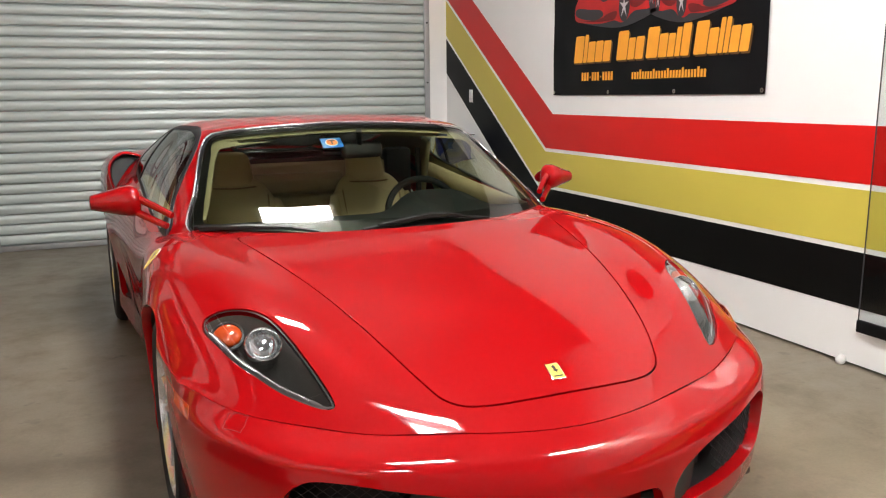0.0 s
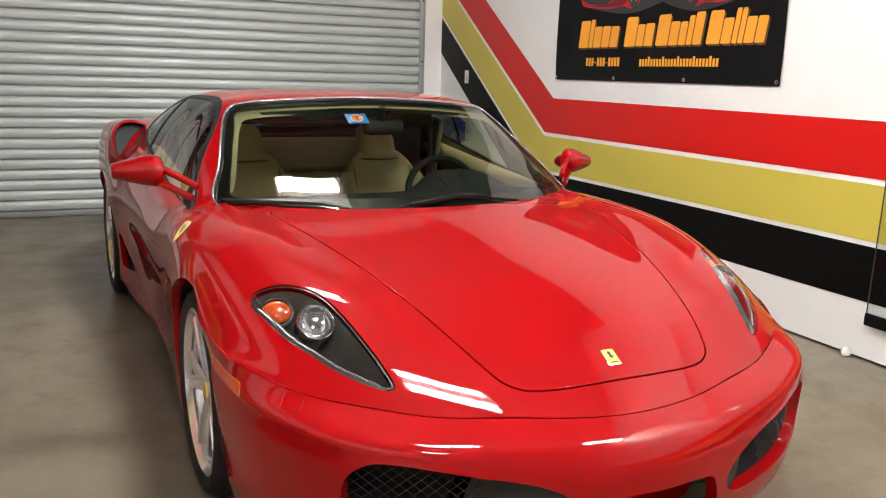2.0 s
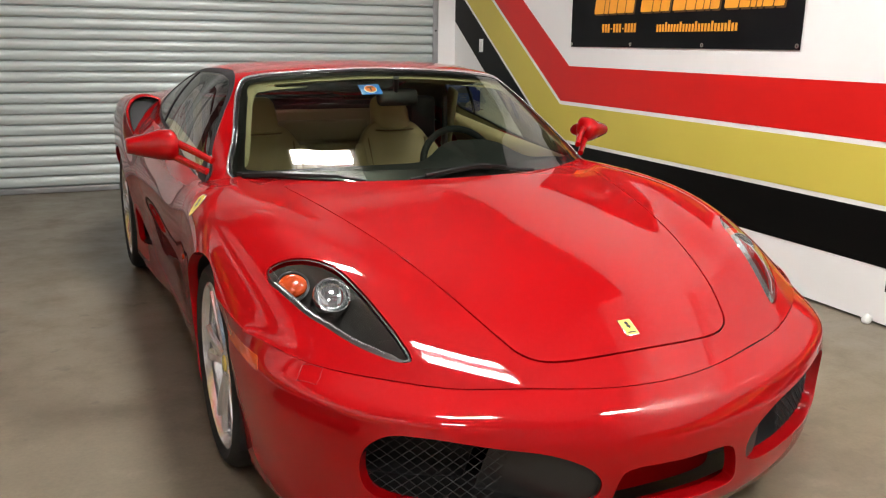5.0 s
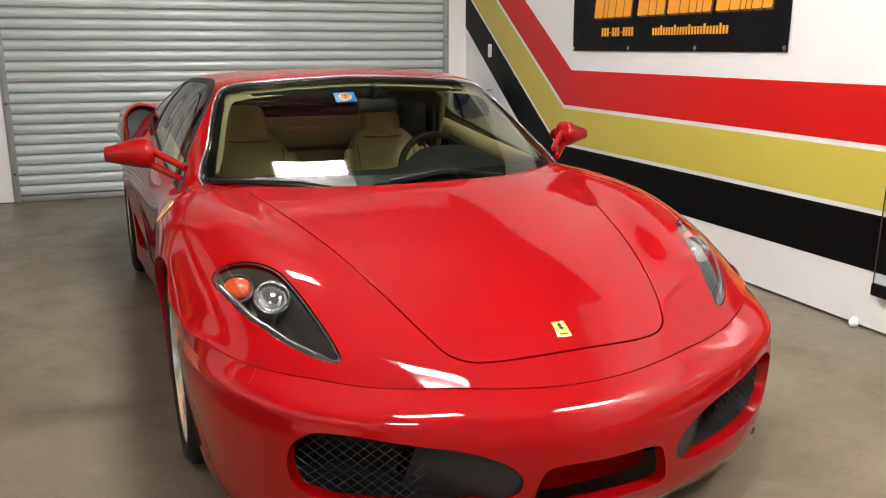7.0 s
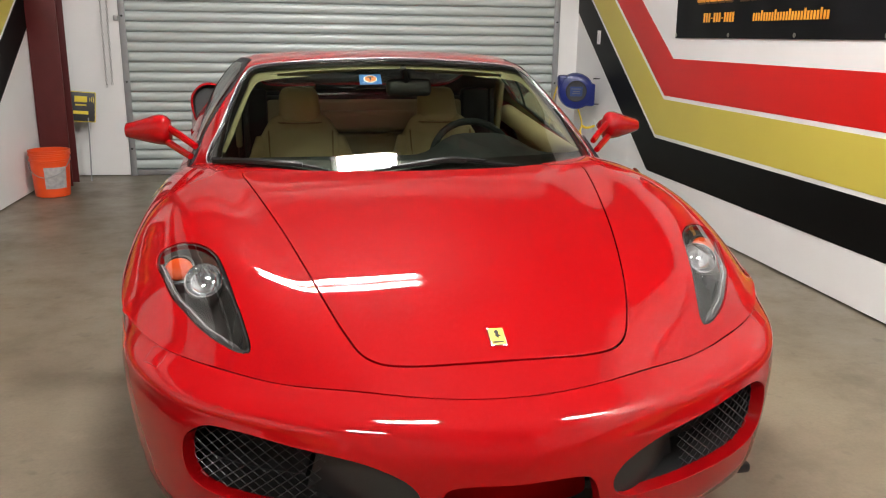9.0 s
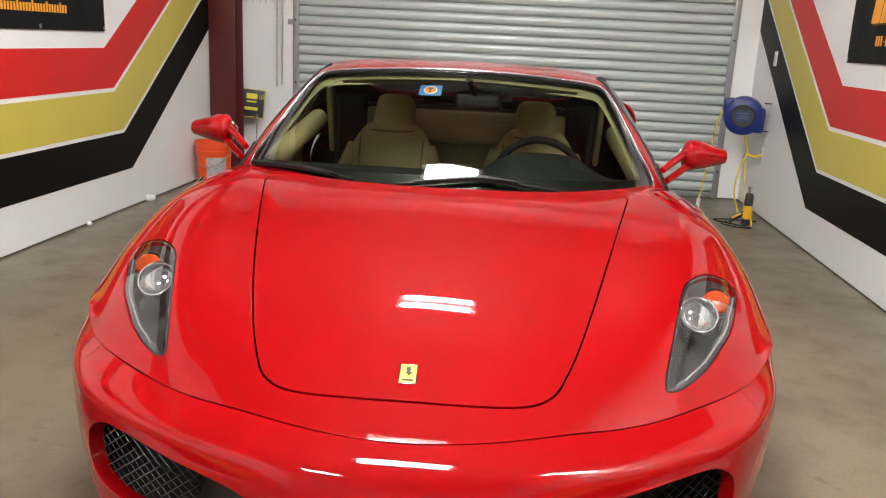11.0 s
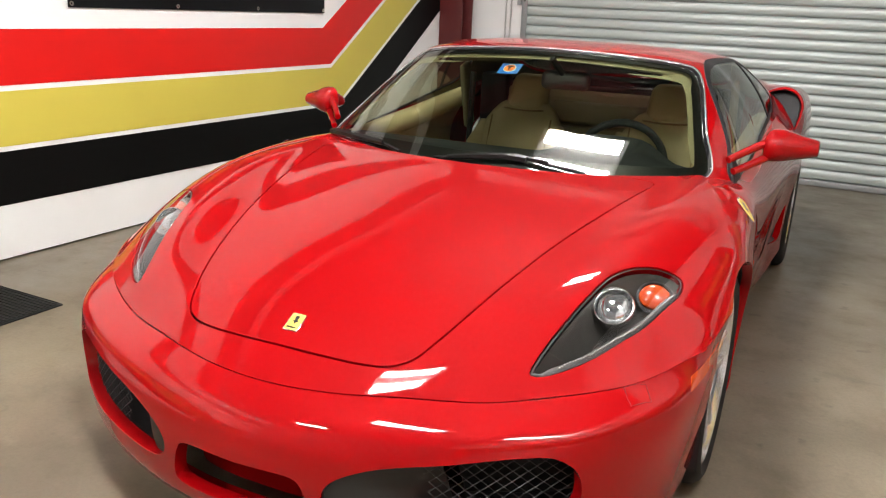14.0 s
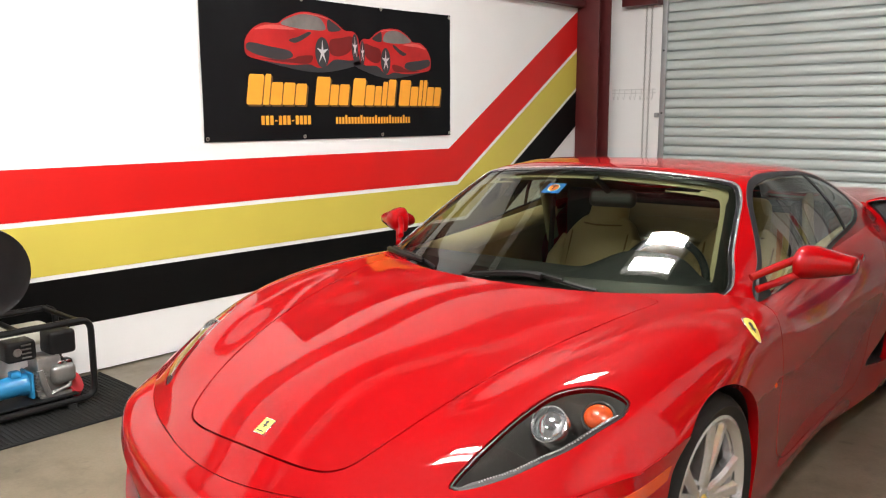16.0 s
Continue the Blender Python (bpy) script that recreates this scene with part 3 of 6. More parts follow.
DOOR = ring([(-.70, .81), (-.72, .70), (-.715, .55), (-.69, .40), (-.63, .27), (-.52, .215), (-.2, .205), (.3, .21), (.50, .235), (.575, .33), (.60, .5), (.64, .7), (.71, .86), (.74, 1.2), (0, 1.3), (-.6, 1.2), (-.68, .95)], 160)
SIDE_SCOOP = ring([(.60, .282), (.74, .355), (.86, .425), (.888, .425), (.895, .36), (.888, .27), (.86, .25), (.70, .26)], 60)
# mouth of the haunch scoop (x, z)
MOUTH = ring([(.765, .984), (.80, 1.000), (.84, 1.006), (.870, .998), (.894, .983), (.913, .960), (.925, .930), (.924, .89), (.917, .85), (.907, .822), (.885, .840), (.836, .904), (.79, .962)], 64)


def arch(sh, y0, r, zc=0.335):
    f = np.hypot(sh.v[:, 1] - y0, (sh.v[:, 2] - zc)) - r
    return np.where(sh.v[:, 0] > 0.55, f, 1.0)


car = thing("sports_car", "glossy red two-seat sports coupe with yellow badges, parked", "car", CAR)
GAP = 0.0030

hood_sheet = body.keep_in(inside_of(HOOD, body.v[:, 0], body.v[:, 1]) + GAP)
rest = body.keep_out(inside_of(HOOD, body.v[:, 0], body.v[:, 1]) - GAP)
hood_sheet = hood_sheet.keep_out(inside_of(CABIN, hood_sheet.v[:, 0], hood_sheet.v[:, 1]) - 0.004).both()
rest = rest.keep_out(inside_of(CABIN, rest.v[:, 0], rest.v[:, 1]) - 0.0)
lamp_sheet = rest.keep_in(inside_of(LAMP, rest.v[:, 0], rest.v[:, 1]) + 0.002)
rest = rest.keep_out(inside_of(LAMP, rest.v[:, 0], rest.v[:, 1]) - 0.002)
rest = rest.keep_out(arch(rest, FRONT_Y, 0.350))
rest = rest.keep_out(arch(rest, REAR_Y, 0.372))
on_side = np.where(rest.v[:, 0] > 0.7, inside_of(DOOR, rest.v[:, 1], rest.v[:, 2]), 1.0)
door_sheet = rest.keep_in(on_side + GAP)
rest = rest.keep_out(on_side - GAP)
scoop_f = np.where(rest.v[:, 0] > 0.7, inside_of(SIDE_SCOOP, rest.v[:, 1], rest.v[:, 2]), 1.0)
rest = rest.keep_out(scoop_f)
mouth_y = 0.875 + (rest.v[:, 2] - 0.822) * 0.35
rest = rest.keep_out(np.where((rest.v[:, 0] > 0.7) & (rest.v[:, 1] < 1.16), np.maximum(inside_of(MOUTH, rest.v[:, 0], rest.v[:, 2]), mouth_y - rest.v[:, 1]), 1.0))
# the fender ends on the bumper's shut line ahead of the wheel
rest = rest.keep_out(np.where((rest.v[:, 0] > 0.75) & (rest.v[:, 1] < -1.40) & (rest.v[:, 1] > -1.72), rest.v[:, 2] - 0.584 - 0.165 * (rest.v[:, 1] + 1.72), np.where((rest.v[:, 2] < 0.545) & (rest.v[:, 1] < -1.40) & (rest.v[:, 0] > 0.8), -1.0, 1.0)))
scoop_d = np.where(door_sheet.v[:, 0] > 0.7, inside_of(SIDE_SCOOP, door_sheet.v[:, 1], door_sheet.v[:, 2]), 1.0)
door_sheet = door_sheet.keep_out(scoop_d)
fender_sheet, quarter_sheet = (q.largest() for q in rest.cut(rest.v[:, 1] + 0.2))

hood = part("hood", hood_sheet.with_rim(0.02), paint, car)
for s in (1, -1):
    side = (lambda q: q) if s > 0 else (lambda q: q.flipped())
    part("front_fender", side(fender_sheet.with_rim(0.03)), paint, car)
    part("rear_quarter_panel", side(quarter_sheet.with_rim(0.03)), paint, car)

# bumper
PLAN = [(0, -2.335), (.25, -2.31), (.5, -2.235), (.68, -2.14), (.782, -2.05), (.878, -1.89), (.922, -1.72), (.946, -1.50)]
LEVELS = [(0.0, None), (0.10, (-0.045, 0.462, 0.085, 0.988)), (0.22, (-0.012, 0.415, 0.088, 0.993)), (0.40, (0.0, 0.34, 0.07, 0.988)), (0.62, (-0.006, 0.245, 0.04, 0.972)), (0.82, (-0.03, 0.165, 0.015, 0.952)), (0.92, (-0.07, 0.13, 0.01, 0.935)), (1.0, (-0.14, 0.125, 0.01, 0.90))]


def loft_bumper(nu, nv):
    s = np.linspace(0, 1, nu)
    key = np.linspace(0, 1, len(PLAN))
    gk = np.r_[-key[1], key]
    plan = spline(gk, [(-PLAN[1][0], PLAN[1][1])] + PLAN, s)
    rows = []
    for _, lv in LEVELS:
        if lv is None:
            p = spline(gk, [(-SHUT[1][0], *SHUT[1][1:])] + SHUT, s)
            edge = body.v.reshape(150, 300, 3)[:, 0]
            k = int(np.argmax(edge[:, 0] > 0.900))
            on_edge = np.stack([np.interp(p[:, 0], edge[:k, 0], edge[:k, i]) for i in (1, 2)], 1)
            p[:, 1:] = np.where(p[:, :1] < 0.897, on_edge, p[:, 1:])
            p[:, 1] -= 0.003
            p[:, 2] -= 0.003
        else:
            dy, z, rise, kx = lv
            p = np.stack([plan[:, 0] * kx, plan[:, 1] - dy * (1 - s * 0.9), z + rise * s**1.3], 1)
        rows.append(p)
    rows = np.array(rows)
    w = np.linspace(0, 1, nv)
    flat = spline([lv[0] for lv in LEVELS], rows.reshape(len(rows), -1), w).reshape(nv, nu, 3)
    flat[:, :, 0] *= 1 - 0.011 * np.clip((s - 0.85) / 0.15, 0, 1) ** 1.3
    whole = np.concatenate([flat[:, :0:-1] * [-1, 1, 1], flat], 1)
    return sheet(eased(eased(whole, 4, 1)[:, nu - 1:], 2, 0))


bumper = loft_bumper(150, 100)
INTAKE = ring([(.222, .310), (.245, .345), (.33, .388), (.49, .420), (.62, .440), (.685, .438), (.726, .405), (.736, .345), (.720, .295), (.672, .270), (.50, .258), (.385, .254), (.275, .258), (.232, .277)], 120)
NOTCH = ring([(-.155, .334), (0, .336), (.155, .334), (.172, .322), (.195, .235), (.185, .222), (0, .215), (-.185, .222), (-.195, .235), (-.172, .322)], 100)
intake_patch = bumper.keep_in(inside_of(INTAKE, bumper.v[:, 0], bumper.v[:, 2]))
notch_patch = bumper.keep_in(inside_of(NOTCH, bumper.v[:, 0], bumper.v[:, 2]))
shell = bumper.keep_out(inside_of(INTAKE, bumper.v[:, 0], bumper.v[:, 2]))
shell = shell.keep_out(inside_of(NOTCH, shell.v[:, 0], shell.v[:, 2]))
shell = shell.keep_out(arch(shell, FRONT_Y, 0.343)).largest()
bumper_part = part("front_bumper", shell.both().with_rim(0.035), paint, car)


def pocket(patch, depth):
    """The recess behind an opening."""
    back = depth(patch.v[:, 0]) if callable(depth) else depth
    return Sheet(patch.v + np.stack([0 * patch.v[:, 0], back + 0 * patch.v[:, 0], 0 * patch.v[:, 0]], 1), patch.n, patch.t)


def intake_depth(x):
    return 0.012 + 0.10 * np.clip((x - 0.24) / 0.2, 0, 1) ** 1.5


plan_key = np.linspace(0, 1, len(PLAN))
plan_fine = spline(plan_key, PLAN, np.linspace(0, 1, 400))
for s in (1, -1):
    q = pocket(intake_patch, intake_depth)
    funnel, recess = q.cut(q.v[:, 0] - 0.415 - (0.44 - q.v[:, 2]) * 0.25)
    recess = pocket(recess, 0.06)
    wall_v = []
    for grow, back in ((0.0015, 0.004), (0.003, 0.20)):
        for x, z in INTAKE + (INTAKE.mean(0) - INTAKE) * grow / np.linalg.norm(INTAKE - INTAKE.mean(0), axis=1, keepdims=True):
            w = np.exp(-((bumper.v[:, 0] - x) ** 2 + (bumper.v[:, 2] - z) ** 2) / 0.008**2)
            wall_v.append((s * x, float(w @ bumper.v[:, 1] / w.sum()) + back, z))
    n = len(INTAKE)
    part("intake_wall", Geo().add(wall_v, [(i, (i + 1) % n, n + (i + 1) % n, n + i) for i in range(n)]), intake_grey, bumper_part, "satin black inner wall of the air intake", smooth=60)
    part("intake_liner", funnel if s > 0 else funnel.flipped(), intake_grey, bumper_part, "satin black inside of the air intake")
    part("intake_duct", recess if s > 0 else recess.flipped(), dull_black, bumper_part, "dark duct behind the wire mesh")
    g = Geo()
    for k in range(-40, 60):
        for dirn in (1, -1):
            t = np.linspace(-0.2, 0.2, 41)
            x, z = 0.55 + k * 0.030 + t, 0.35 + dirn * t * 0.85
            ok = (inside_of(INTAKE, x, z) < 0.004) & (x > 0.40 + (0.44 - z) * 0.25)
            if ok.sum() < 2:
                continue
            x, z = x[ok], z[ok]
            y = np.interp(x, plan_fine[:, 0], plan_fine[:, 1]) + 0.052
            g.tube(np.stack([s * x, y, z], 1)[[0, len(x) // 2, -1]], 0.0010, 4)
    part("grille_mesh", g, mesh_metal, bumper_part, "dark wire mesh in the air intake")
part("notch_liner", pocket(notch_patch, 0.10).both(), paint, bumper_part)

# cabin glass and roof
TOP = [
    (0.0, [(0, -1.075, .797), (0, -.715, .996), (0, -.365, 1.184), (0, -.15, 1.207), (0, .1, 1.214), (0, .45, 1.185), (0, .8, 1.10), (0, 1.2, .965)]),
    (0.35, [(.36, -1.022, .797), (.345, -.674, .992), (.33, -.338, 1.175), (.325, -.14, 1.200), (.32, .1, 1.208), (.32, .45, 1.178), (.33, .8, 1.092), (.34, 1.2, .96)]),
    (0.58, [(.60, -.945, .797), (.55, -.625, .989), (.50, -.315, 1.164), (.485, -.12, 1.187), (.48, .12, 1.199), (.48, .45, 1.172), (.50, .8, 1.090), (.53, 1.16, .955)]),
    (0.74, [(.745, -.838, .797), (.680, -.560, .977), (.600, -.272, 1.144), (.588, -.10, 1.168), (.590, .13, 1.184), (.600, .45, 1.160), (.635, .76, 1.078), (.66, 1.1, .95)]),
    (0.84, [(.797, -.745, .792), (.745, -.480, .952), (.660, -.195, 1.113), (.646, -.05, 1.140), (.655, .15, 1.158), (.668, .45, 1.132), (.712, .74, 1.048), (.73, 1.05, .945)]),
    (0.97, [(.815, -.66, .786), (.802, -.40, .875), (.765, -.15, .975), (.757, -.02, 1.0), (.762, .17, 1.02), (.775, .45, 1.015), (.795, .72, .985), (.78, 1.0, .94)]),
    (1.08, [(.818, -.62, .775), (.824, -.36, .800), (.828, -.12, .832), (.83, 0, .845), (.832, .18, .86), (.836, .45, .885), (.836, .72, .91), (.81, 1.0, .93)]),
]


def loft_top(nu, nv):
    key = [0, .16, .29, .325, .355, .44, .56, .70, .84, 1.0]
    v = np.linspace(0, 1, nv)
    rows = []
    for _, ln in TOP:
        p = np.array(ln)
        ramp, after = p[1] + (p[2] - p[1]) * 0.80 + (0, 0, 0.002), p[2] + (p[3] - p[2]) * 0.30 + (0, 0, 0.004)
        rows.append(spline(key, [p[0], p[1], ramp, p[2] - (0, 0, 0.001), after, *p[3:]], v))
    rows = np.array(rows)
    p = across([k for k, _ in TOP], rows, nu).v.reshape(nu, nv, 3)
    whole = np.concatenate([p[:0:-1] * [-1, 1, 1], p])
    return sheet(eased(eased(whole, 2, 0)[nu - 1:], 2, 1))


top = loft_top(130, 190)
SCREEN = ring([(0, 1.180), (.2, 1.175), (.40, 1.163), (.52, 1.151), (.575, 1.136), (.612, 1.095), (.645, 1.03), (.69, .93), (.725, .865), (.733, .835), (.70, .819), (.5, .815), (.25, .814), (0, .814)] +
              [(-a, b) for a, b in [(.25, .814), (.5, .815), (.70, .819), (.733, .835), (.725, .865), (.69, .93), (.645, 1.03), (.612, 1.095), (.575, 1.136), (.52, 1.151), (.40, 1.163), (.2, 1.175)]], 240)
SIDE_GLASS = ring([(-.675, .808), (-.56, .893), (-.45, .990), (-.33, 1.088), (-.24, 1.137), (-.12, 1.157), (.08, 1.163), (.26, 1.154), (.42, 1.125), (.52, 1.085), (.575, 1.035), (.575, .990), (.52, .955), (.40, .930), (.25, .908), (0, .868), (-.4, .814), (-.62, .790)], 180)
REAR_GLASS = ring([(.42, .62), (.44, .55), (.44, -.55), (.42, -.62), (.62, -.60), (1.05, -.50), (1.08, 0), (1.05, .50), (.62, .60)], 100)

front_half = np.where(top.v[:, 1] < -0.12, inside_of(SCREEN, top.v[:, 0], top.v[:, 2]), 1.0)
screen_sheet = top.keep_in(front_half + 0.001)
roof_sheet = top.keep_out(front_half - 0.008)


def side_f(sh):
    return np.where(sh.v[:, 0] > 0.56, inside_of(SIDE_GLASS, sh.v[:, 1], sh.v[:, 2]), 1.0)


glass_side = roof_sheet.keep_in(side_f(roof_sheet) + 0.001)
roof_sheet = roof_sheet.keep_out(side_f(roof_sheet) - 0.011)
back_f = np.where(roof_sheet.v[:, 2] > 0.9, inside_of(REAR_GLASS, roof_sheet.v[:, 1], roof_sheet.v[:, 0]), 1.0)
glass_rear = roof_sheet.keep_in(back_f)
roof_sheet = roof_sheet.keep_out(back_f)
roof = part("roof", roof_sheet.both().with_rim(0.008), paint, car)
screen = part("windshield", screen_sheet.both(), clear_glass, car, "clear laminated windshield")
part("rear_window", glass_rear.both(), dark_glass, car, "dark tinted rear window")


def band(sh_fn, lo, hi, lift):
    """A strip of the cabin surface between two offsets of an outline."""
    f = sh_fn(top)
    a = top.keep_in(f - hi)
    b = a.keep_out(sh_fn(a) - lo)
    return b.moved(lift)


def screen_f(sh):
    return np.where(sh.v[:, 1] < -0.1, inside_of(SCREEN, sh.v[:, 0], sh.v[:, 2]), 1.0)


part("windshield_seal", band(screen_f, -0.001, 0.0076, 0.002).both().with_rim(0.01), black_gloss, screen, "black rubber seal")
part("windshield_trim", band(screen_f, 0.0072, 0.0105, 0.004).both().with_rim(0.01), bright_strip, screen, "thin chrome strip")
liner = top.keep_out(screen_f(top) + np.where(top.v[:, 2] > 1.13, 0.020, 0.038))
liner = liner.keep_in(0.87 - liner.v[:, 2])
liner = liner.keep_out(side_f(liner) + 0.004)
liner = liner.keep_out(np.where(liner.v[:, 2] > 0.9, inside_of(REAR_GLASS, liner.v[:, 1], liner.v[:, 0]), 1.0))
part("pillar_lining", roof_sheet.both().moved(-0.009), beige, roof, "beige lining of the roof frame")
part("headliner", liner.both().moved(-0.013), beige, roof, "beige headlining and pillar trim")


def border_f(sh):
    """The printed border is wide along the foot of the glass and narrow elsewhere."""
    return screen_f(sh) * np.interp(sh.v[:, 2], [0.84, 0.92, 1.08, 1.13], [0.6, 0.95, 0.95, 2.0])


part("windshield_border", band(border_f, -0.024, 0.0, -0.002).both(), frit_black, screen, "black printed border of the glass")

for s in (1, -1):
    side = (lambda q: q) if s > 0 else (lambda q: q.flipped())
    d = part("door", side(door_sheet.with_rim(0.03)), paint, car)
    w = part("side_window", side(glass_side), clear_glass, d)
    bar = glass_side.keep_in(np.abs(glass_side.v[:, 1] - 0.30 + (glass_side.v[:, 2] - 1.04) * 0.45) - 0.011).moved(0.003)
    part("window_post", side(bar.with_rim(0.006)), black_plastic, d, "black post between the side panes")
    part("window_seal", side(band(side_f, -0.003, 0.012, 0.002).with_rim(0.01)), black_plastic, d, "black window seal")

# wheels
def wheel_parts(width, r, rim_r, place, side):
    w = new("wheel")
    w.parent = car
    w.matrix_basis = place
    half = width / 2
    tp = [(rim_r - 0.012, half - 0.012), (rim_r + 0.004, half - 0.002), (rim_r + 0.02, half + 0.004), ((r + rim_r) / 2, half + 0.010), (r - 0.018, half + 0.002), (r - 0.004, half - 0.016), (r, half - 0.04), (r, half * 0.33), (r - 0.006, half * 0.32), (r - 0.006, half * 0.28), (r, half * 0.27)]
    tp = tp + [(a, -b) for a, b in tp[::-1]]
    part("tyre", Geo().lathe(tp, 72), rubber, w, "black low-profile tyre")
    rim = Geo().lathe([(rim_r - 0.034, half - 0.05), (rim_r - 0.028, half - 0.03), (rim_r - 0.012, half - 0.018), (rim_r + 0.003, half - 0.006), (rim_r + 0.006, half - 0.001), (rim_r - 0.004, half + 0.001), (rim_r - 0.016, half - 0.010), (rim_r - 0.024, half - 0.02)], 72)
    rim_ob = part("rim", rim, silver, w, "silver alloy rim")
    part("rim_barrel", Geo().lathe([(rim_r - 0.012, -half + 0.01), (rim_r - 0.03, -half + 0.03), (rim_r - 0.035, half * 0.3), (rim_r - 0.032, half - 0.045)], 72), barrel_shade, rim_ob, "inside of the rim, shade put into its dark colour")
    for i in range(5):
        g = Geo()
        for e in (-1, 1):
            a0, a1 = radians(72 * i + e * 9), radians(72 * i + e * 11)
            n = 9
            v, f = [], []
            for k in range(n):
                q = k / (n - 1)
                rad = 0.045 + (rim_r - 0.065) * q
                ang = a0 + (a1 - a0) * q
                c, sn = math.cos(ang), math.sin(ang)
                wd = 0.0185 + 0.006 * abs(2 * q - 1) ** 1.5
                zt = half - 0.026 + 0.016 * q**2 + 0.006 * math.sin(q * math.pi)
                for off, zz in ((-wd, zt - 0.012), (-wd * 0.55, zt), (wd * 0.55, zt), (wd, zt - 0.012), (wd * 0.7, zt - 0.04), (-wd * 0.7, zt - 0.04)):
                    v.append((rad * c - off * sn, rad * sn + off * c, zz))
            for k in range(n - 1):
                for j in range(6):
                    f.append((k * 6 + j, k * 6 + (j + 1) % 6, (k + 1) * 6 + (j + 1) % 6, (k + 1) * 6 + j))
            f += [tuple(range(6)), tuple((n - 1) * 6 + j for j in range(6))]
            g.add(v, f)
        part("spoke", g, silver, rim_ob)
    part("hub", Geo().lathe([(0.001, half - 0.028), (0.03, half - 0.026), (0.045, half - 0.03), (0.072, half - 0.045), (0.078, half - 0.07), (0.078, -0.02)], 40), silver, rim_ob)
    part("centre_cap", Geo().lathe([(0.001, half - 0.020), (0.022, half - 0.021), (0.027, half - 0.026), (0.027, half - 0.035)], 32), yellow_badge, rim_ob, "yellow wheel centre cap")
    for i in range(5):
        a = radians(72 * i + 36)
        part("wheel_bolt", Geo().lathe([(0.001, 0), (0.009, 0), (0.009, -0.02)], 8, pose(0.054 * math.cos(a), 0.054 * math.sin(a), half - 0.032)), disc_steel, rim_ob)
    part("brake_disc", Geo().lathe([(0.08, 0.01), (rim_r - 0.06, 0.01), (rim_r - 0.06, -0.02), (0.08, -0.02)], 56, closed=True), disc_steel, w, "steel brake disc")
    a0 = 0.3 if side > 0 else math.pi - 0.3
    part("brake_caliper", Geo().box((0.09, 0.2, 0.10), (0, 0, 0), 0.015, pose((rim_r - 0.08) * math.cos(a0 + 1.2), (rim_r - 0.08) * math.sin(a0 + 1.2), -0.005, 0, 0, math.degrees(a0 + 1.2))), black_plastic, w)
    return w


for s in (1, -1):
    turn = pose(0, 0, 0, 0, 90 * s, 0)
    wheel_parts(0.225, 0.320, 0.252, pose(s * 0.790, FRONT_Y + 0.045, 0.320) @ turn @ pose(0, 0, 0, 0, 0, 20), s)
    wheel_parts(0.285, 0.342, 0.258, pose(s * 0.795, REAR_Y, 0.342) @ turn, s)

# wheel wells and floor pan
for s in (1, -1):
    for yy, rr in ((FRONT_Y, 0.350), (REAR_Y, 0.372)):
        n = 24
        v = []
        for k in range(n + 1):
            a = math.pi * (-0.12 + 1.24 * k / n)
            v += [(s * 0.915, yy + rr * math.cos(a), 0.335 + rr * math.sin(a)), (s * 0.55, yy + (rr + 0.01) * math.cos(a), 0.335 + (rr + 0.01) * math.sin(a))]
        f = [(2 * k, 2 * k + 1, 2 * k + 3, 2 * k + 2) for k in range(n)]
        f += [(1, *[2 * k + 1 for k in range(1, n + 1)])]
        part("wheel_well", Geo().add(v, f), black_plastic, car, "black wheel arch liner")
part("floor_pan", Geo().box((1.5, 4.0, 0.03), (0, -0.05, 0.14), 0.01), black_plastic, car)

seam_brown = material("seam_brown", (0.22, 0.14, 0.07), rough=0.7)
tag_blue = material("tag_blue", (0.02, 0.16, 0.55), rough=0.4)
tag_orange = material("tag_orange", (0.85, 0.20, 0.03), rough=0.4)

joint_dark = material("joint_dark", (0.16, 0.004, 0.006), rough=0.6)
amber_dull = material("amber_marker", (0.50, 0.050, 0.006), rough=0.25, coat=0.5)
projector_glass = material("projector_glass", (0.50, 0.52, 0.54), rough=0.08, coat=1.0, metal=0.85)
barrel_silver = material("barrel_silver", (0.62, 0.62, 0.61), rough=0.2, metal=1.0)
lamp_rim = material("lamp_rim", (0.028, 0.028, 0.027), rough=0.35, metal=0.2)
strip_grey = material("strip_grey", (0.10, 0.10, 0.098), rough=0.25, metal=0.2, coat=0.2)
cell_white = material("cell_white", (0.42, 0.42, 0.42), rough=0.2, metal=0.3, coat=0.3)

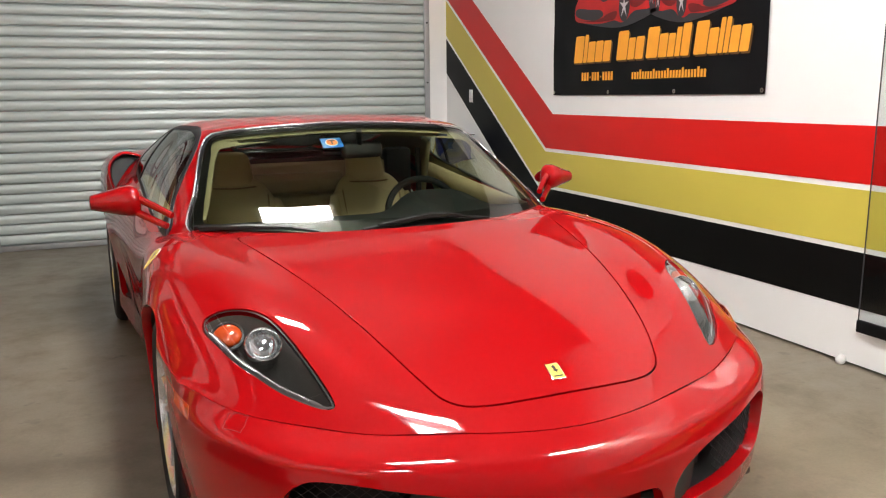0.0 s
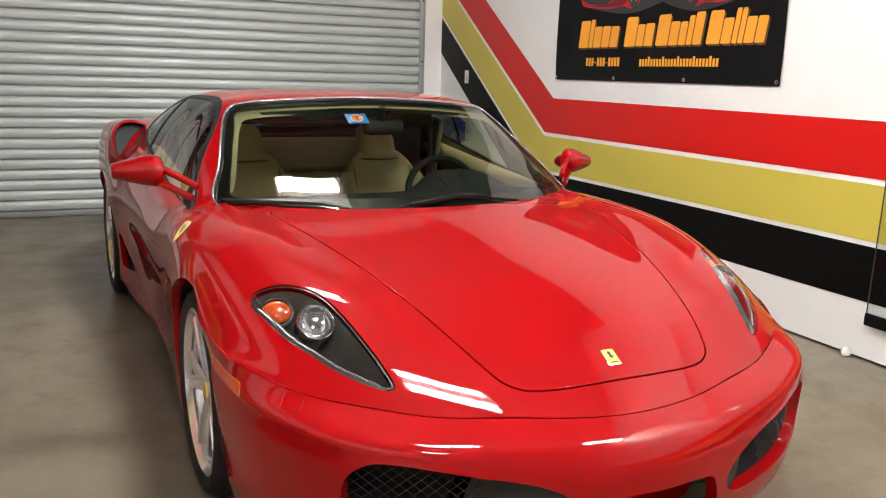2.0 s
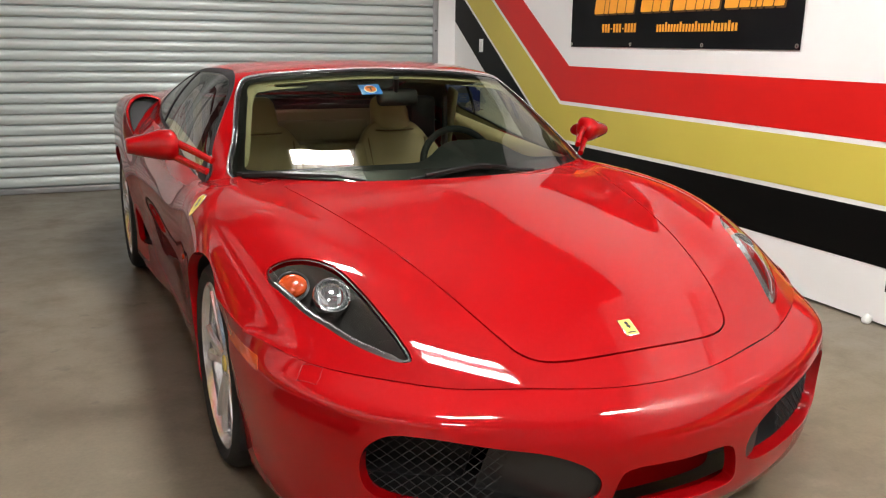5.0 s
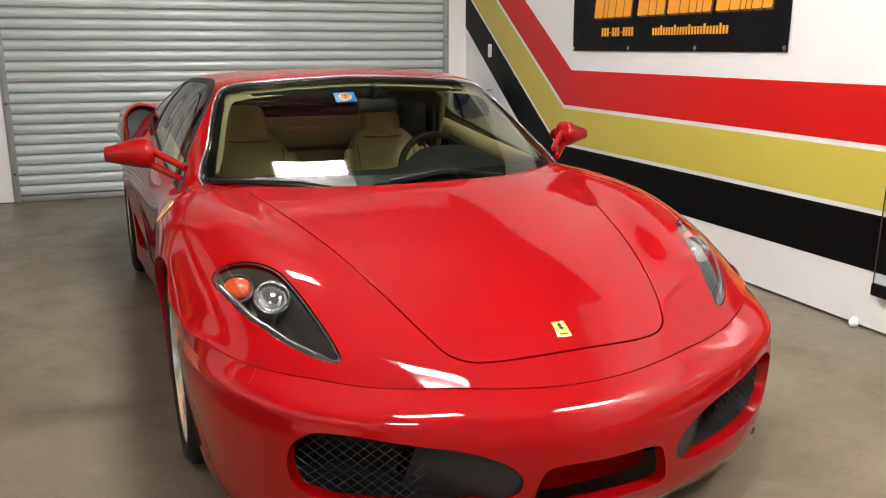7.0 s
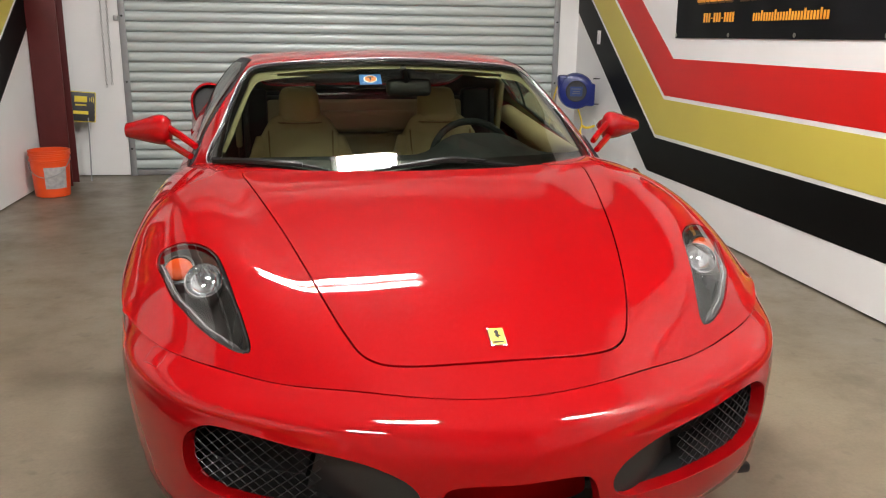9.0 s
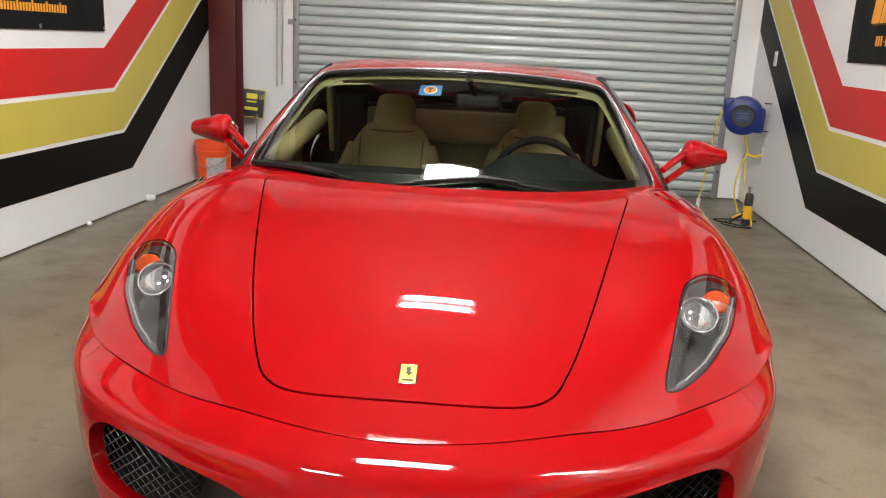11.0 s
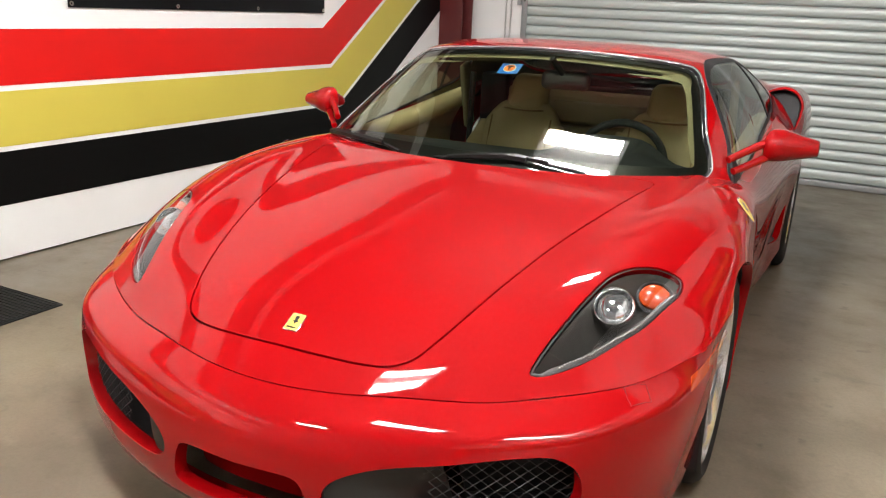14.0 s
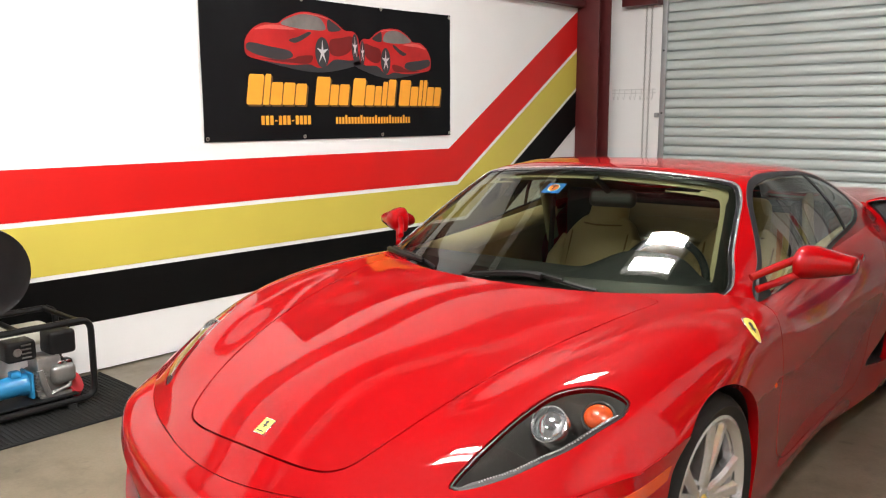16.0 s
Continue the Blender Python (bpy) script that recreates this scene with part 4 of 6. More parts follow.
# headlights
def headlight(s):
    mir = (lambda q: q) if s > 0 else (lambda q: q.flipped())
    flip = Matrix.Diagonal((s, 1, 1, 1))
    h = part("headlight", mir(lamp_sheet.moved(-0.001)), lens_glass, car, "clear teardrop headlight cover")
    h.visible_shadow = False
    d = -inside_of(LAMP, lamp_sheet.v[:, 0], lamp_sheet.v[:, 1])
    deep = np.minimum(0.12, 0.010 + d * 4.0)
    v = lamp_sheet.v.copy()
    v[:, 2] -= deep
    v[:, 1] += deep * 0.15
    bucket = Sheet(v, lamp_sheet.n, lamp_sheet.t)
    part("lamp_bowl", Geo().add(mir(bucket).v.tolist(), mir(bucket).t.tolist()), lamp_grey, h, "dark grey lamp bowl", smooth=60)
    rim = lamp_sheet.keep_out(inside_of(LAMP, lamp_sheet.v[:, 0], lamp_sheet.v[:, 1]) + 0.006).moved(-0.004)
    part("lamp_rim", mir(rim), lamp_rim, h, "grey rim of the headlight")
    aim = flip @ Matrix.Translation((0.692, -1.776, 0.668)) @ Vector((0.04, -0.76, 0.65)).to_track_quat("Z", "Y").to_matrix().to_4x4()
    part("projector_ring", Geo().lathe([(0.042, -0.08), (0.047, -0.075), (0.049, -0.02), (0.050, -0.014), (0.050, 0.000), (0.048, 0.007), (0.045, 0.008), (0.043, 0.002), (0.040, -0.016)], 40, aim), barrel_silver, h, "chrome projector ring")
    part("projector_lens", Geo().ball((0.041, 0.041, 0.022), (0, 0, -0.012), 14, aim), projector_glass, h)
    aim2 = flip @ Matrix.Translation((0.764, -1.664, 0.671)) @ Vector((0.12, -0.70, 0.68)).to_track_quat("Z", "Y").to_matrix().to_4x4()
    part("turn_signal", Geo().ball((0.038, 0.034, 0.016), (0, 0, 0.002), 12, aim2), amber, h, "amber turn signal")
    part("turn_signal_ring", Geo().lathe([(0.032, -0.02), (0.041, -0.012), (0.044, 0.002), (0.038, 0.004), (0.034, -0.004)], 32, aim2), lamp_rim, h)
    led = Geo()
    inner = spline(np.arange(6), [(.811, -1.655), (.794, -1.704), (.759, -1.799), (.726, -1.855), (.684, -1.919), (.632, -1.978)], np.linspace(0, 5, 60))
    on = []
    for x, y in inner:
        w = np.exp(-((lamp_sheet.v[:, 0] - x) ** 2 + (lamp_sheet.v[:, 1] - y) ** 2) / 0.010**2)
        w /= w.sum()
        on.append((w @ lamp_sheet.v - (w @ lamp_sheet.n) * 0.007) * [s, 1, 1])
    for p in on:
        led.box((0.0042, 0.0042, 0.004), p, 0.0012, seg=1)
    f = inside_of(LAMP, lamp_sheet.v[:, 0], lamp_sheet.v[:, 1])
    outer = (lamp_sheet.v[:, 0] - 0.585) * 0.42 - (lamp_sheet.v[:, 1] + 2.02) * 0.245
    ledge = lamp_sheet.keep_out(np.minimum(f + 0.013, np.minimum(outer - 0.004, -1.64 - lamp_sheet.v[:, 1])))
    part("strip_base", mir(ledge.moved(-0.010).with_rim(0.004)), strip_grey, h, "grey base of the light strip")
    part("light_strip", led, cell_white, h, "row of small clear light cells")


for s in (1, -1):
    headlight(s)


def near(sh, x, y):
    """The point and normal of a body sheet nearest to x, y in plan."""
    k = int(np.argmin((sh.v[:, 0] - x) ** 2 + (sh.v[:, 1] - y) ** 2))
    return Vector(sh.v[k]), Vector(sh.n[k])


def beside(sh, y, z):
    m = sh.v[:, 0] > 0.6
    k = np.flatnonzero(m)[int(np.argmin((sh.v[m, 1] - y) ** 2 + (sh.v[m, 2] - z) ** 2))]
    return Vector(sh.v[k]), Vector(sh.n[k])


def lie_on(p, n, up):
    """A pose at p with z along n and y towards up."""
    z = n.normalized()
    x = Vector(up).cross(z).normalized()
    y = z.cross(x)
    return Matrix.Translation(p) @ Matrix((x, y, z)).transposed().to_4x4()


# nose badge and fender shields
p, n = near(hood_sheet, 0.0, -2.09)
if n.z < 0:
    n = -n
m = lie_on(p, n, (0, 1, 0.5))
badge = part("nose_badge", Geo().box((0.041, 0.055, 0.004), (0, 0, 0.001), 0.0015, m), chrome, car, "small upright yellow enamel badge")
part("badge_field", Geo().box((0.036, 0.050, 0.0012), (0, 0, 0.0036), 0, m), yellow_badge, badge)
dark_mark = material("dark_mark", (0.02, 0.018, 0.015), rough=0.4)
mark = ring([(-.008, -.006), (-.003, .002), (-.006, .010), (.001, .015), (.006, .009), (.004, .002), (.010, -.003), (.004, -.006), (.002, -.012), (-.003, -.004)], 40)
part("badge_mark", Geo().plate(mark, 0.0008, m @ pose(0, 0.004, 0.0043)), dark_mark, badge)
part("badge_bar", Geo().box((0.026, 0.004, 0.0008), (0, -0.018, 0.0045), 0, m), dark_mark, badge)
SHIELD = ring([(0, .044), (.018, .040), (.026, .036), (.027, .010), (.020, -.018), (0, -.044), (-.020, -.018), (-.027, .010), (-.026, .036), (-.018, .040)], 60)
for s in (1, -1):
    p, n = beside(fender_sheet, -0.945, 0.765)
    if n.x < 0:
        n = -n
    p, n = Vector((s * p.x, p.y, p.z)), Vector((s * n.x, n.y, n.z))
    m = lie_on(p + n * 0.0005, n, (0, 0.25, 1))
    sh = part("fender_shield", Geo().plate(SHIELD * 1.06, 0.002, m), chrome, car, "yellow shield badge on the fender")
    part("shield_field", Geo().plate(SHIELD * 0.97, 0.0008, m @ pose(0, 0, 0.0022)), yellow_badge, sh)
    part("shield_mark", Geo().plate(mark * 1.5, 0.0006, m @ pose(0, 0.006, 0.0032)), dark_mark, sh)

# side markers and washer covers on the bumper
MARKER = np.array([(-1.805, .507), (-1.60, .529), (-1.578, .562), (-1.785, .538)])
f = np.where(bumper.v[:, 0] > 0.8, inside_of(MARKER, bumper.v[:, 1], bumper.v[:, 2]), 1.0)
marker_sheet = bumper.keep_in(f).moved(0.0012)
WASHER = np.array([(.809, -1.899), (.769, -1.935), (.796, -1.969), (.829, -1.924)])
for s in (1, -1):
    mir = (lambda q: q) if s > 0 else (lambda q: q.flipped())
    part("side_marker", mir(marker_sheet.with_rim(0.002)), amber_dull, bumper_part, "amber side marker lamp")
for s in (1, -1):
    upper = bumper.v[bumper.v[:, 2] > 0.47]
    pts = []
    for i in range(4):
        a, b = WASHER[i], WASHER[(i + 1) % 4]
        for k in range(6):
            w = a + (b - a) * k / 6
            near_by = 1 / (1e-7 + (upper[:, 0] - w[0]) ** 2 + (upper[:, 1] - w[1]) ** 2) ** 2
            q = near_by @ upper / near_by.sum()
            pts.append((s * q[0], q[1], q[2]))
    part("washer_cover_joint", Geo().tube(pts, 0.0009, 5, closed=True), joint_dark, bumper_part)

# mirrors
def mirror(s):
    st = [(0.880, -.548, .910, .014, .016), (0.887, -.547, .914, .042, .046), (0.908, -.540, .920, .060, .057), (0.945, -.528, .921, .064, .055), (0.98, -.512, .918, .060, .046), (1.02, -.496, .916, .053, .036), (1.045, -.486, .915, .047, .030), (1.056, -.482, .915, .043, .026), (1.060, -.480, .915, .025, .014)]
    n = 28
    v, f = [], []
    key = np.linspace(0, 1, len(st))
    fine = spline(key, st, np.linspace(0, 1, 26))
    for x, y, z, ry, rz in fine:
        for k in range(n):
            a = 2 * math.pi * k / n
            c, sn = math.cos(a), math.sin(a)
            yy = ry * (abs(c) ** 0.85) * (1 if c > 0 else -1.25)
            if c > 0:
                yy *= 0.55
            v.append((s * x, y + yy, z + rz * (abs(sn) ** 0.9) * (1 if sn > 0 else -1)))
    c = len(fine)
    for i in range(c - 1):
        for k in range(n):
            f.append((i * n + k, i * n + (k + 1) % n, (i + 1) * n + (k + 1) % n, (i + 1) * n + k))
    f += [tuple(range(n)), tuple((c - 1) * n + k for k in range(n))]
    mb = part("side_mirror", Geo().add(v, f), paint, car, "red teardrop door mirror on two arms", smooth=50)
    part("mirror_glass", Geo().ball((0.078, 0.004, 0.036), (s * 0.955, -0.488, 0.915), 10), chrome, mb)
    for a, b, cc in (((0.785, -0.69, 0.874), (0.838, -0.630, 0.904), (0.905, -0.565, 0.938)), ((0.805, -0.685, 0.836), (0.853, -0.63, 0.858), (0.915, -0.565, 0.890))):
        q = spline([0, 1, 2], [a, b, cc], np.linspace(0, 2, 10))
        part("mirror_arm", Geo().tube(q * [s, 1, 1], np.linspace(0.0125, 0.0145, 10), 10), paint, mb)
    tri = [(-.705, .795), (-.60, .808), (-.575, .885), (-.60, .880)]
    plate = Geo()
    loop = [beside(top, yy, zz)[0] for yy, zz in tri]
    vv = [(s * (p.x + 0.004), p.y, p.z) for p in loop] + [(s * (p.x + 0.014), p.y, p.z) for p in loop]
    plate.add(vv, [(0, 1, 2, 3), (4, 5, 6, 7), (0, 1, 5, 4), (1, 2, 6, 5), (2, 3, 7, 6), (3, 0, 4, 7)])
    part("mirror_base", plate, black_plastic, mb, "black triangular mirror base")


for s in (1, -1):
    mirror(s)

# wipers lie along the foot of the windshield
def on_screen(x, lift, y):
    k = int(np.argmin((screen_sheet.v[:, 0] - abs(x)) ** 2 + (screen_sheet.v[:, 1] - y) ** 2))
    p, n = screen_sheet.v[k].copy(), screen_sheet.n[k].copy()
    if n[2] < 0:
        n = -n
    p = p + n * lift
    return (p[0] * (1 if x >= 0 else -1), p[1], p[2])


wiper_black = material("wiper_black", (0.006, 0.006, 0.006), rough=0.4, spec=0.3)


def wiper(path, arm):
    b = [on_screen(x, 0.010, y) for x, y in path]
    w = part("wiper", Geo().tube(spline(np.arange(len(b)), b, np.linspace(0, len(b) - 1, 16)), 0.0068, 6), wiper_black, car, "black windshield wiper")
    a = [on_screen(x, l, y) for x, y, l in arm]
    part("wiper_arm", Geo().tube(spline(np.arange(len(a)), a, np.linspace(0, len(a) - 1, 14)), np.linspace(0.013, 0.008, 14), 6), wiper_black, w)
    part("wiper_bridge", Geo().tube([on_screen(x, 0.018, y) for x, y in path[1:-1]], 0.006, 6), wiper_black, w)


wiper([(-.715, -.800), (-.566, -.888), (-.423, -.955), (-.32, -1.02)], [(-.70, -.83, .022), (-.60, -.90, .030), (-.48, -.945, .026), (-.40, -.965, .020)])
wiper([(-.16, -1.030), (-.02, -1.014), (.13, -.988), (.25, -.984), (.38, -1.000)], [(.17, -1.000, .024), (.10, -1.008, .030), (.0, -1.022, .028), (-.10, -1.034, .022)])
# cowl under the wipers
part("cowl", Geo().add(*(lambda q: ([tuple(p) for r in q for p in r], [(i * 2, i * 2 + 1, i * 2 + 3, i * 2 + 2) for i in range(len(q) - 1)]))(
    [((x, y - 0.05, 0.800), (x, y + 0.10, 0.795)) for x, y in zip(np.linspace(-.74, .74, 25), [-1.085 + 0.55 * (abs(x) ** 2.2) for x in np.linspace(-.74, .74, 25)])])), black_plastic, car, "black plastic cowl")

# side air ducts
for s in (1, -1):
    g = Geo()
    loop = SIDE_SCOOP
    v, f = [], []
    n = len(loop)
    for a, b in loop:
        p, _ = beside(body, a, b)
        v.append((s * (p.x - 0.002), a, b))
    for a, b in loop:
        v.append((s * 0.76, a + 0.06, 0.34 + (b - 0.34) * 0.7))
    f = [(i, (i + 1) % n, n + (i + 1) % n, n + i) for i in range(n)] + [tuple(range(n, 2 * n))]
    part("side_duct", g.add(v, f), black_plastic, car, "dark side air intake")
    # haunch scoop: a lip round the mouth, a cowl behind it and a dark shallow throat
    mid = MOUTH.mean(0)

    def mouth(grow, back):
        d = MOUTH - mid
        q = mid + d * (1 + grow / np.linalg.norm(d, axis=1, keepdims=True))
        return np.stack([s * q[:, 0], 0.872 + (q[:, 1] - 0.822) * 0.35 + back, q[:, 1]], 1)

    n = len(MOUTH)
    for nm, rows, mt, lab in (
            ("scoop_cowl", [mouth(-0.003, 0.012), mouth(-0.004, 0.004), mouth(0.0, -0.002), mouth(0.006, 0.0), mouth(0.010, 0.010), mouth(0.011, 0.05), mouth(0.008, 0.12), mouth(0.0, 0.20), mouth(-0.02, 0.32), mouth(-0.05, 0.45)], paint, ""),
            ("scoop_throat", [mouth(-0.003, 0.010), mouth(-0.006, 0.03), mouth(-0.012, 0.05)], black_plastic, "dark mesh inside the haunch scoop")):
        v = np.concatenate(rows)
        f = [(i * n + k, i * n + (k + 1) % n, (i + 1) * n + (k + 1) % n, (i + 1) * n + k) for i in range(len(rows) - 1) for k in range(n)]
        if mt is not paint:
            f.append(tuple((len(rows) - 1) * n + k for k in range(n)))
        part(nm, Geo().add(v.tolist(), f), mt, car, lab, smooth=60)
    g = Geo()
    for k in range(-12, 13):
        t = np.linspace(-0.2, 0.2, 81)
        x, z = 0.85 + k * 0.012 + t * 0.6, 0.92 + t
        ok = inside_of(MOUTH, x, z) < -0.010
        if ok.sum() > 3:
            x, z = x[ok][[0, -1]], z[ok][[0, -1]]
            g.tube(np.stack([s * x, 0.872 + (z - 0.822) * 0.35 + 0.047, z], 1), 0.0012, 4)
    part("scoop_mesh", g, mesh_metal, car, "dark wire mesh")

# tail
tail = body.v.reshape(150, 300, 3)[:, -1]
tail = np.vstack([tail, tail[::-1] * [-1, 1, 1]])
part("rear_panel", Geo().add(np.vstack([tail, tail + [0, 0.03, 0]]).tolist(), [tuple(range(300, 600))] + [(i, i + 1, 301 + i, 300 + i) for i in range(299)]), paint, car)

# door handles
for s in (1, -1):
    p, n = beside(door_sheet, 0.36, 0.80)
    part("door_lock", Geo().lathe([(0.0005, 0.006), (0.017, 0.005), (0.020, 0.0)], 20, Matrix.Translation((s * p.x, p.y, p.z)) @ pose(0, 0, 0, 0, 90 * s, 0)), paint, car)
    p, n = beside(fender_sheet, -0.80, 0.56)
    part("side_repeater", Geo().ball((0.004, 0.011, 0.009), (s * p.x, -0.80, 0.56), 8), amber_dull, car, "small amber side repeater")

# ---- cabin ----
def soft_block(size, at, bevel, rx=0.0, taper=1.0):
    return Geo().box(size, (0, 0, 0), bevel, pose(*at, rx), seg=4, taper=taper)


def seat(x):
    g = soft_block((0.50, 0.50, 0.16), (x, 0.02, 0.33), 0.06, 8)
    st = part("seat", g, leather, car, "tan leather bucket seat")
    lean = Matrix.Translation((x, 0.24, 0.34)) @ pose(0, 0, 0, -24)
    # backrest by sections up its height: half width, thickness
    v, f = [], []
    secs = [(0.0, .225, .08), (.12, .235, .085), (.3, .235, .085), (.42, .215, .08), (.50, .180, .07), (.555, .145, .06), (.575, .11, .045)]
    fine = spline(np.arange(len(secs)), secs, np.linspace(0, len(secs) - 1, 26))
    n = 40
    for h, w, th in fine:
        for k in range(n):
            a = 2 * math.pi * k / n
            c, sn = math.cos(a), math.sin(a)
            xx = w * abs(c) ** 0.6 * (1 if c > 0 else -1)
            yy = th * abs(sn) ** 0.7 * (1 if sn > 0 else -1)
            if sn < 0:
                yy += 0.035 * (1 - (xx / w) ** 2) - 0.03
                yy -= 0.012 * math.exp(-((abs(xx) - 0.14) / 0.03) ** 2) * -1
            v.append((xx, yy, h))
    cc = len(fine)
    f = [(i * n + k, i * n + (k + 1) % n, (i + 1) * n + (k + 1) % n, (i + 1) * n + k) for i in range(cc - 1) for k in range(n)] + [tuple((cc - 1) * n + k for k in range(n))]
    back = part("backrest", Geo().add(v, f, lean), leather, st, smooth=60)
    part("headrest", Geo().box((0.225, 0.11, 0.215), (0, -0.020, 0.625), 0.05, lean, seg=4, taper=0.86), leather, st)
    part("seam", Geo().tube([(0.128 * math.cos(a), -0.02 + 0.078 * math.sin(a), 0.522 + 0.012 * math.cos(2 * a)) for a in np.linspace(0, 2 * math.pi, 32, endpoint=False)], 0.0045, 6, closed=True, m=lean), seam_brown, back)
    for k in range(4):
        zz = 0.10 + 0.085 * k
        part("seam", Geo().tube([(xx, -0.066 + 0.02 * (1 - (xx / 0.15) ** 2), zz) for xx in np.linspace(-.15, .15, 9)], 0.0035, 5, m=lean), seam_brown, back)
    for e in (-1, 1):
        part("seam", Geo().tube([(e * (0.15 + 0.01 * q), -0.075, 0.05 + 0.43 * q) for q in np.linspace(0, 1, 9)], 0.004, 5, m=lean), seam_brown, back)
        part("side_bolster", Geo().tube([(e * 0.215, -0.05, 0.02), (e * 0.225, -0.075, 0.15), (e * 0.225, -0.075, 0.32), (e * 0.20, -0.05, 0.45)], [0.035, 0.045, 0.042, 0.025], 12, m=lean), leather, back)
        part("seat_bolster", Geo().tube([(x + e * 0.21, -0.20, 0.40), (x + e * 0.22, 0.0, 0.42), (x + e * 0.21, 0.2, 0.41)], [0.035, 0.045, 0.035], 10), leather, st)


for x in (0.36, -0.36):
    seat(x)
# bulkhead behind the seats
bulk = part("bulkhead", soft_block((1.06, 0.10, 0.48), (0, 0.60, 0.71), 0.03, -8), shaded_leather, car, "tan leather rear bulkhead")
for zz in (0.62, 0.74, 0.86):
    part("bulkhead_pad", soft_block((0.50, 0.05, 0.112), (0, 0.53, zz - 0.02), 0.02, -8), shaded_leather, bulk)
part("luggage_shelf", Geo().box((1.30, 0.25, 0.05), (0, 0.72, 0.93), 0.015), dash_black, car)
part("rear_pillar_trim", Geo().box((0.16, 0.10, 0.62), (0.60, 0.60, 0.70), 0.03).box((0.16, 0.10, 0.62), (-0.60, 0.60, 0.70), 0.03), dash_black, car)
part("engine_cover", Geo().box((1.2, 0.42, 0.05), (0, 1.02, 0.945), 0.02).box((0.5, 0.3, 0.03), (0, 1.02, 0.985), 0.012), black_gloss, car, "dark engine cover under the rear window")
# centre tunnel and floor
part("centre_tunnel", soft_block((0.24, 1.5, 0.30), (0, -0.15, 0.33), 0.05), leather, car)
part("cabin_carpet", Geo().box((1.50, 1.75, 0.03), (0, -0.2, 0.20), 0.0), dash_black, car)
for s in (1, -1):
    inner = door_sheet.moved(-0.055 if door_sheet.n[:, 0].mean() > 0 else 0.055)
    part("door_card", inner if s > 0 else inner.flipped(), leather, car, "tan leather door lining")
    part("door_capping", Geo().tube([(s * 0.765, -0.62, 0.765), (s * 0.775, 0.0, 0.815), (s * 0.775, 0.55, 0.872)], 0.050, 12), leather, car)
    part("belt_pillar", soft_block((0.03, 0.09, 0.34), (s * 0.665, 0.36, 0.90), 0.014, 16), beige, car)
    part("seat_belt", Geo().tube([(s * 0.625, 0.34, 1.02), (s * 0.625, 0.33, 0.85), (s * 0.62, 0.30, 0.55)], 0.016, 6), black_plastic, car)
    part("sill_trim", soft_block((0.10, 1.2, 0.3), (s * 0.74, -0.1, 0.33), 0.03), dash_black, car)
# dashboard by sections across the car
v, f = [], []
xs = np.linspace(-0.74, 0.74, 41)
for x in xs:
    hump = 0.078 * math.exp(-((x - 0.345) / 0.20) ** 4)
    y0 = -1.06 + 0.5 * abs(x) ** 2.2
    for y, z in ((y0, 0.785), (y0 + 0.12, 0.797), (min(-0.62, y0 + 0.30), 0.812 + hump * 0.6), (-0.58 + hump, 0.812 + hump), (-0.555 + hump, 0.79 + hump * 0.8), (-0.60, 0.70), (-0.60, 0.50), (-0.72, 0.40)):
        v.append((x, y, z))
f = [(i * 8 + j, i * 8 + j + 1, (i + 1) * 8 + j + 1, (i + 1) * 8 + j) for i in range(40) for j in range(7)]
dash = part("dashboard", Geo().add(v, f), dash_black, car, "black leather dashboard", smooth=60)
part("lower_dash", soft_block((1.36, 0.06, 0.22), (0, -0.575, 0.58), 0.02), leather, dash, "tan lower dash")
for x in (-0.33, 0.0, 0.10):
    part("air_vent", Geo().lathe([(0.03, 0), (0.042, 0.004), (0.045, -0.01), (0.03, -0.012)], 24, pose(x, -0.585, 0.73, 80)), black_gloss, dash)
# steering wheel
sw = Matrix.Translation((0.345, -0.42, 0.765)) @ pose(0, 0, 0, 66)
wheel_ring = part("steering_wheel", Geo().tube([(0.178 * math.cos(a), 0.178 * math.sin(a) * 0.97, 0) for a in np.linspace(0, 2 * math.pi, 48, endpoint=False)], 0.0155, 10, closed=True, m=sw), dash_black, car, "black leather steering wheel")
part("wheel_boss", Geo().box((0.19, 0.15, 0.05), (0, 0, -0.03), 0.024, sw, seg=3), dash_black, wheel_ring)
for a in (0, 180, 270):
    part("wheel_spoke", Geo().box((0.12, 0.034, 0.014), (0.11, 0, -0.014), 0.005, sw @ pose(0, 0, 0, 0, 0, a)), dash_black, wheel_ring)
part("steering_column", Geo().tube([(0.36, -0.42, 0.72), (0.36, -0.62, 0.66)], 0.045, 14), dash_black, wheel_ring)
# mirror and visors
rv = part("rear_view_mirror", Geo().box((0.20, 0.05, 0.075), (0, 0, 0), 0.024, pose(0.078, -0.33, 1.066, -12, 0, 8), seg=4), black_plastic, car, "black interior mirror")
part("mirror_stem", Geo().tube([(0.04, -0.41, 1.155), (0.055, -0.37, 1.12), (0.07, -0.33, 1.08)], 0.013, 10), black_plastic, rv)
for s in (1, -1):
    part("sun_visor", Geo().box((0.36, 0.14, 0.016), (0, 0, 0), 0.007, pose(s * 0.31, -0.235, 1.135, -10, s * 4)), beige, car, "folded beige sun visor")
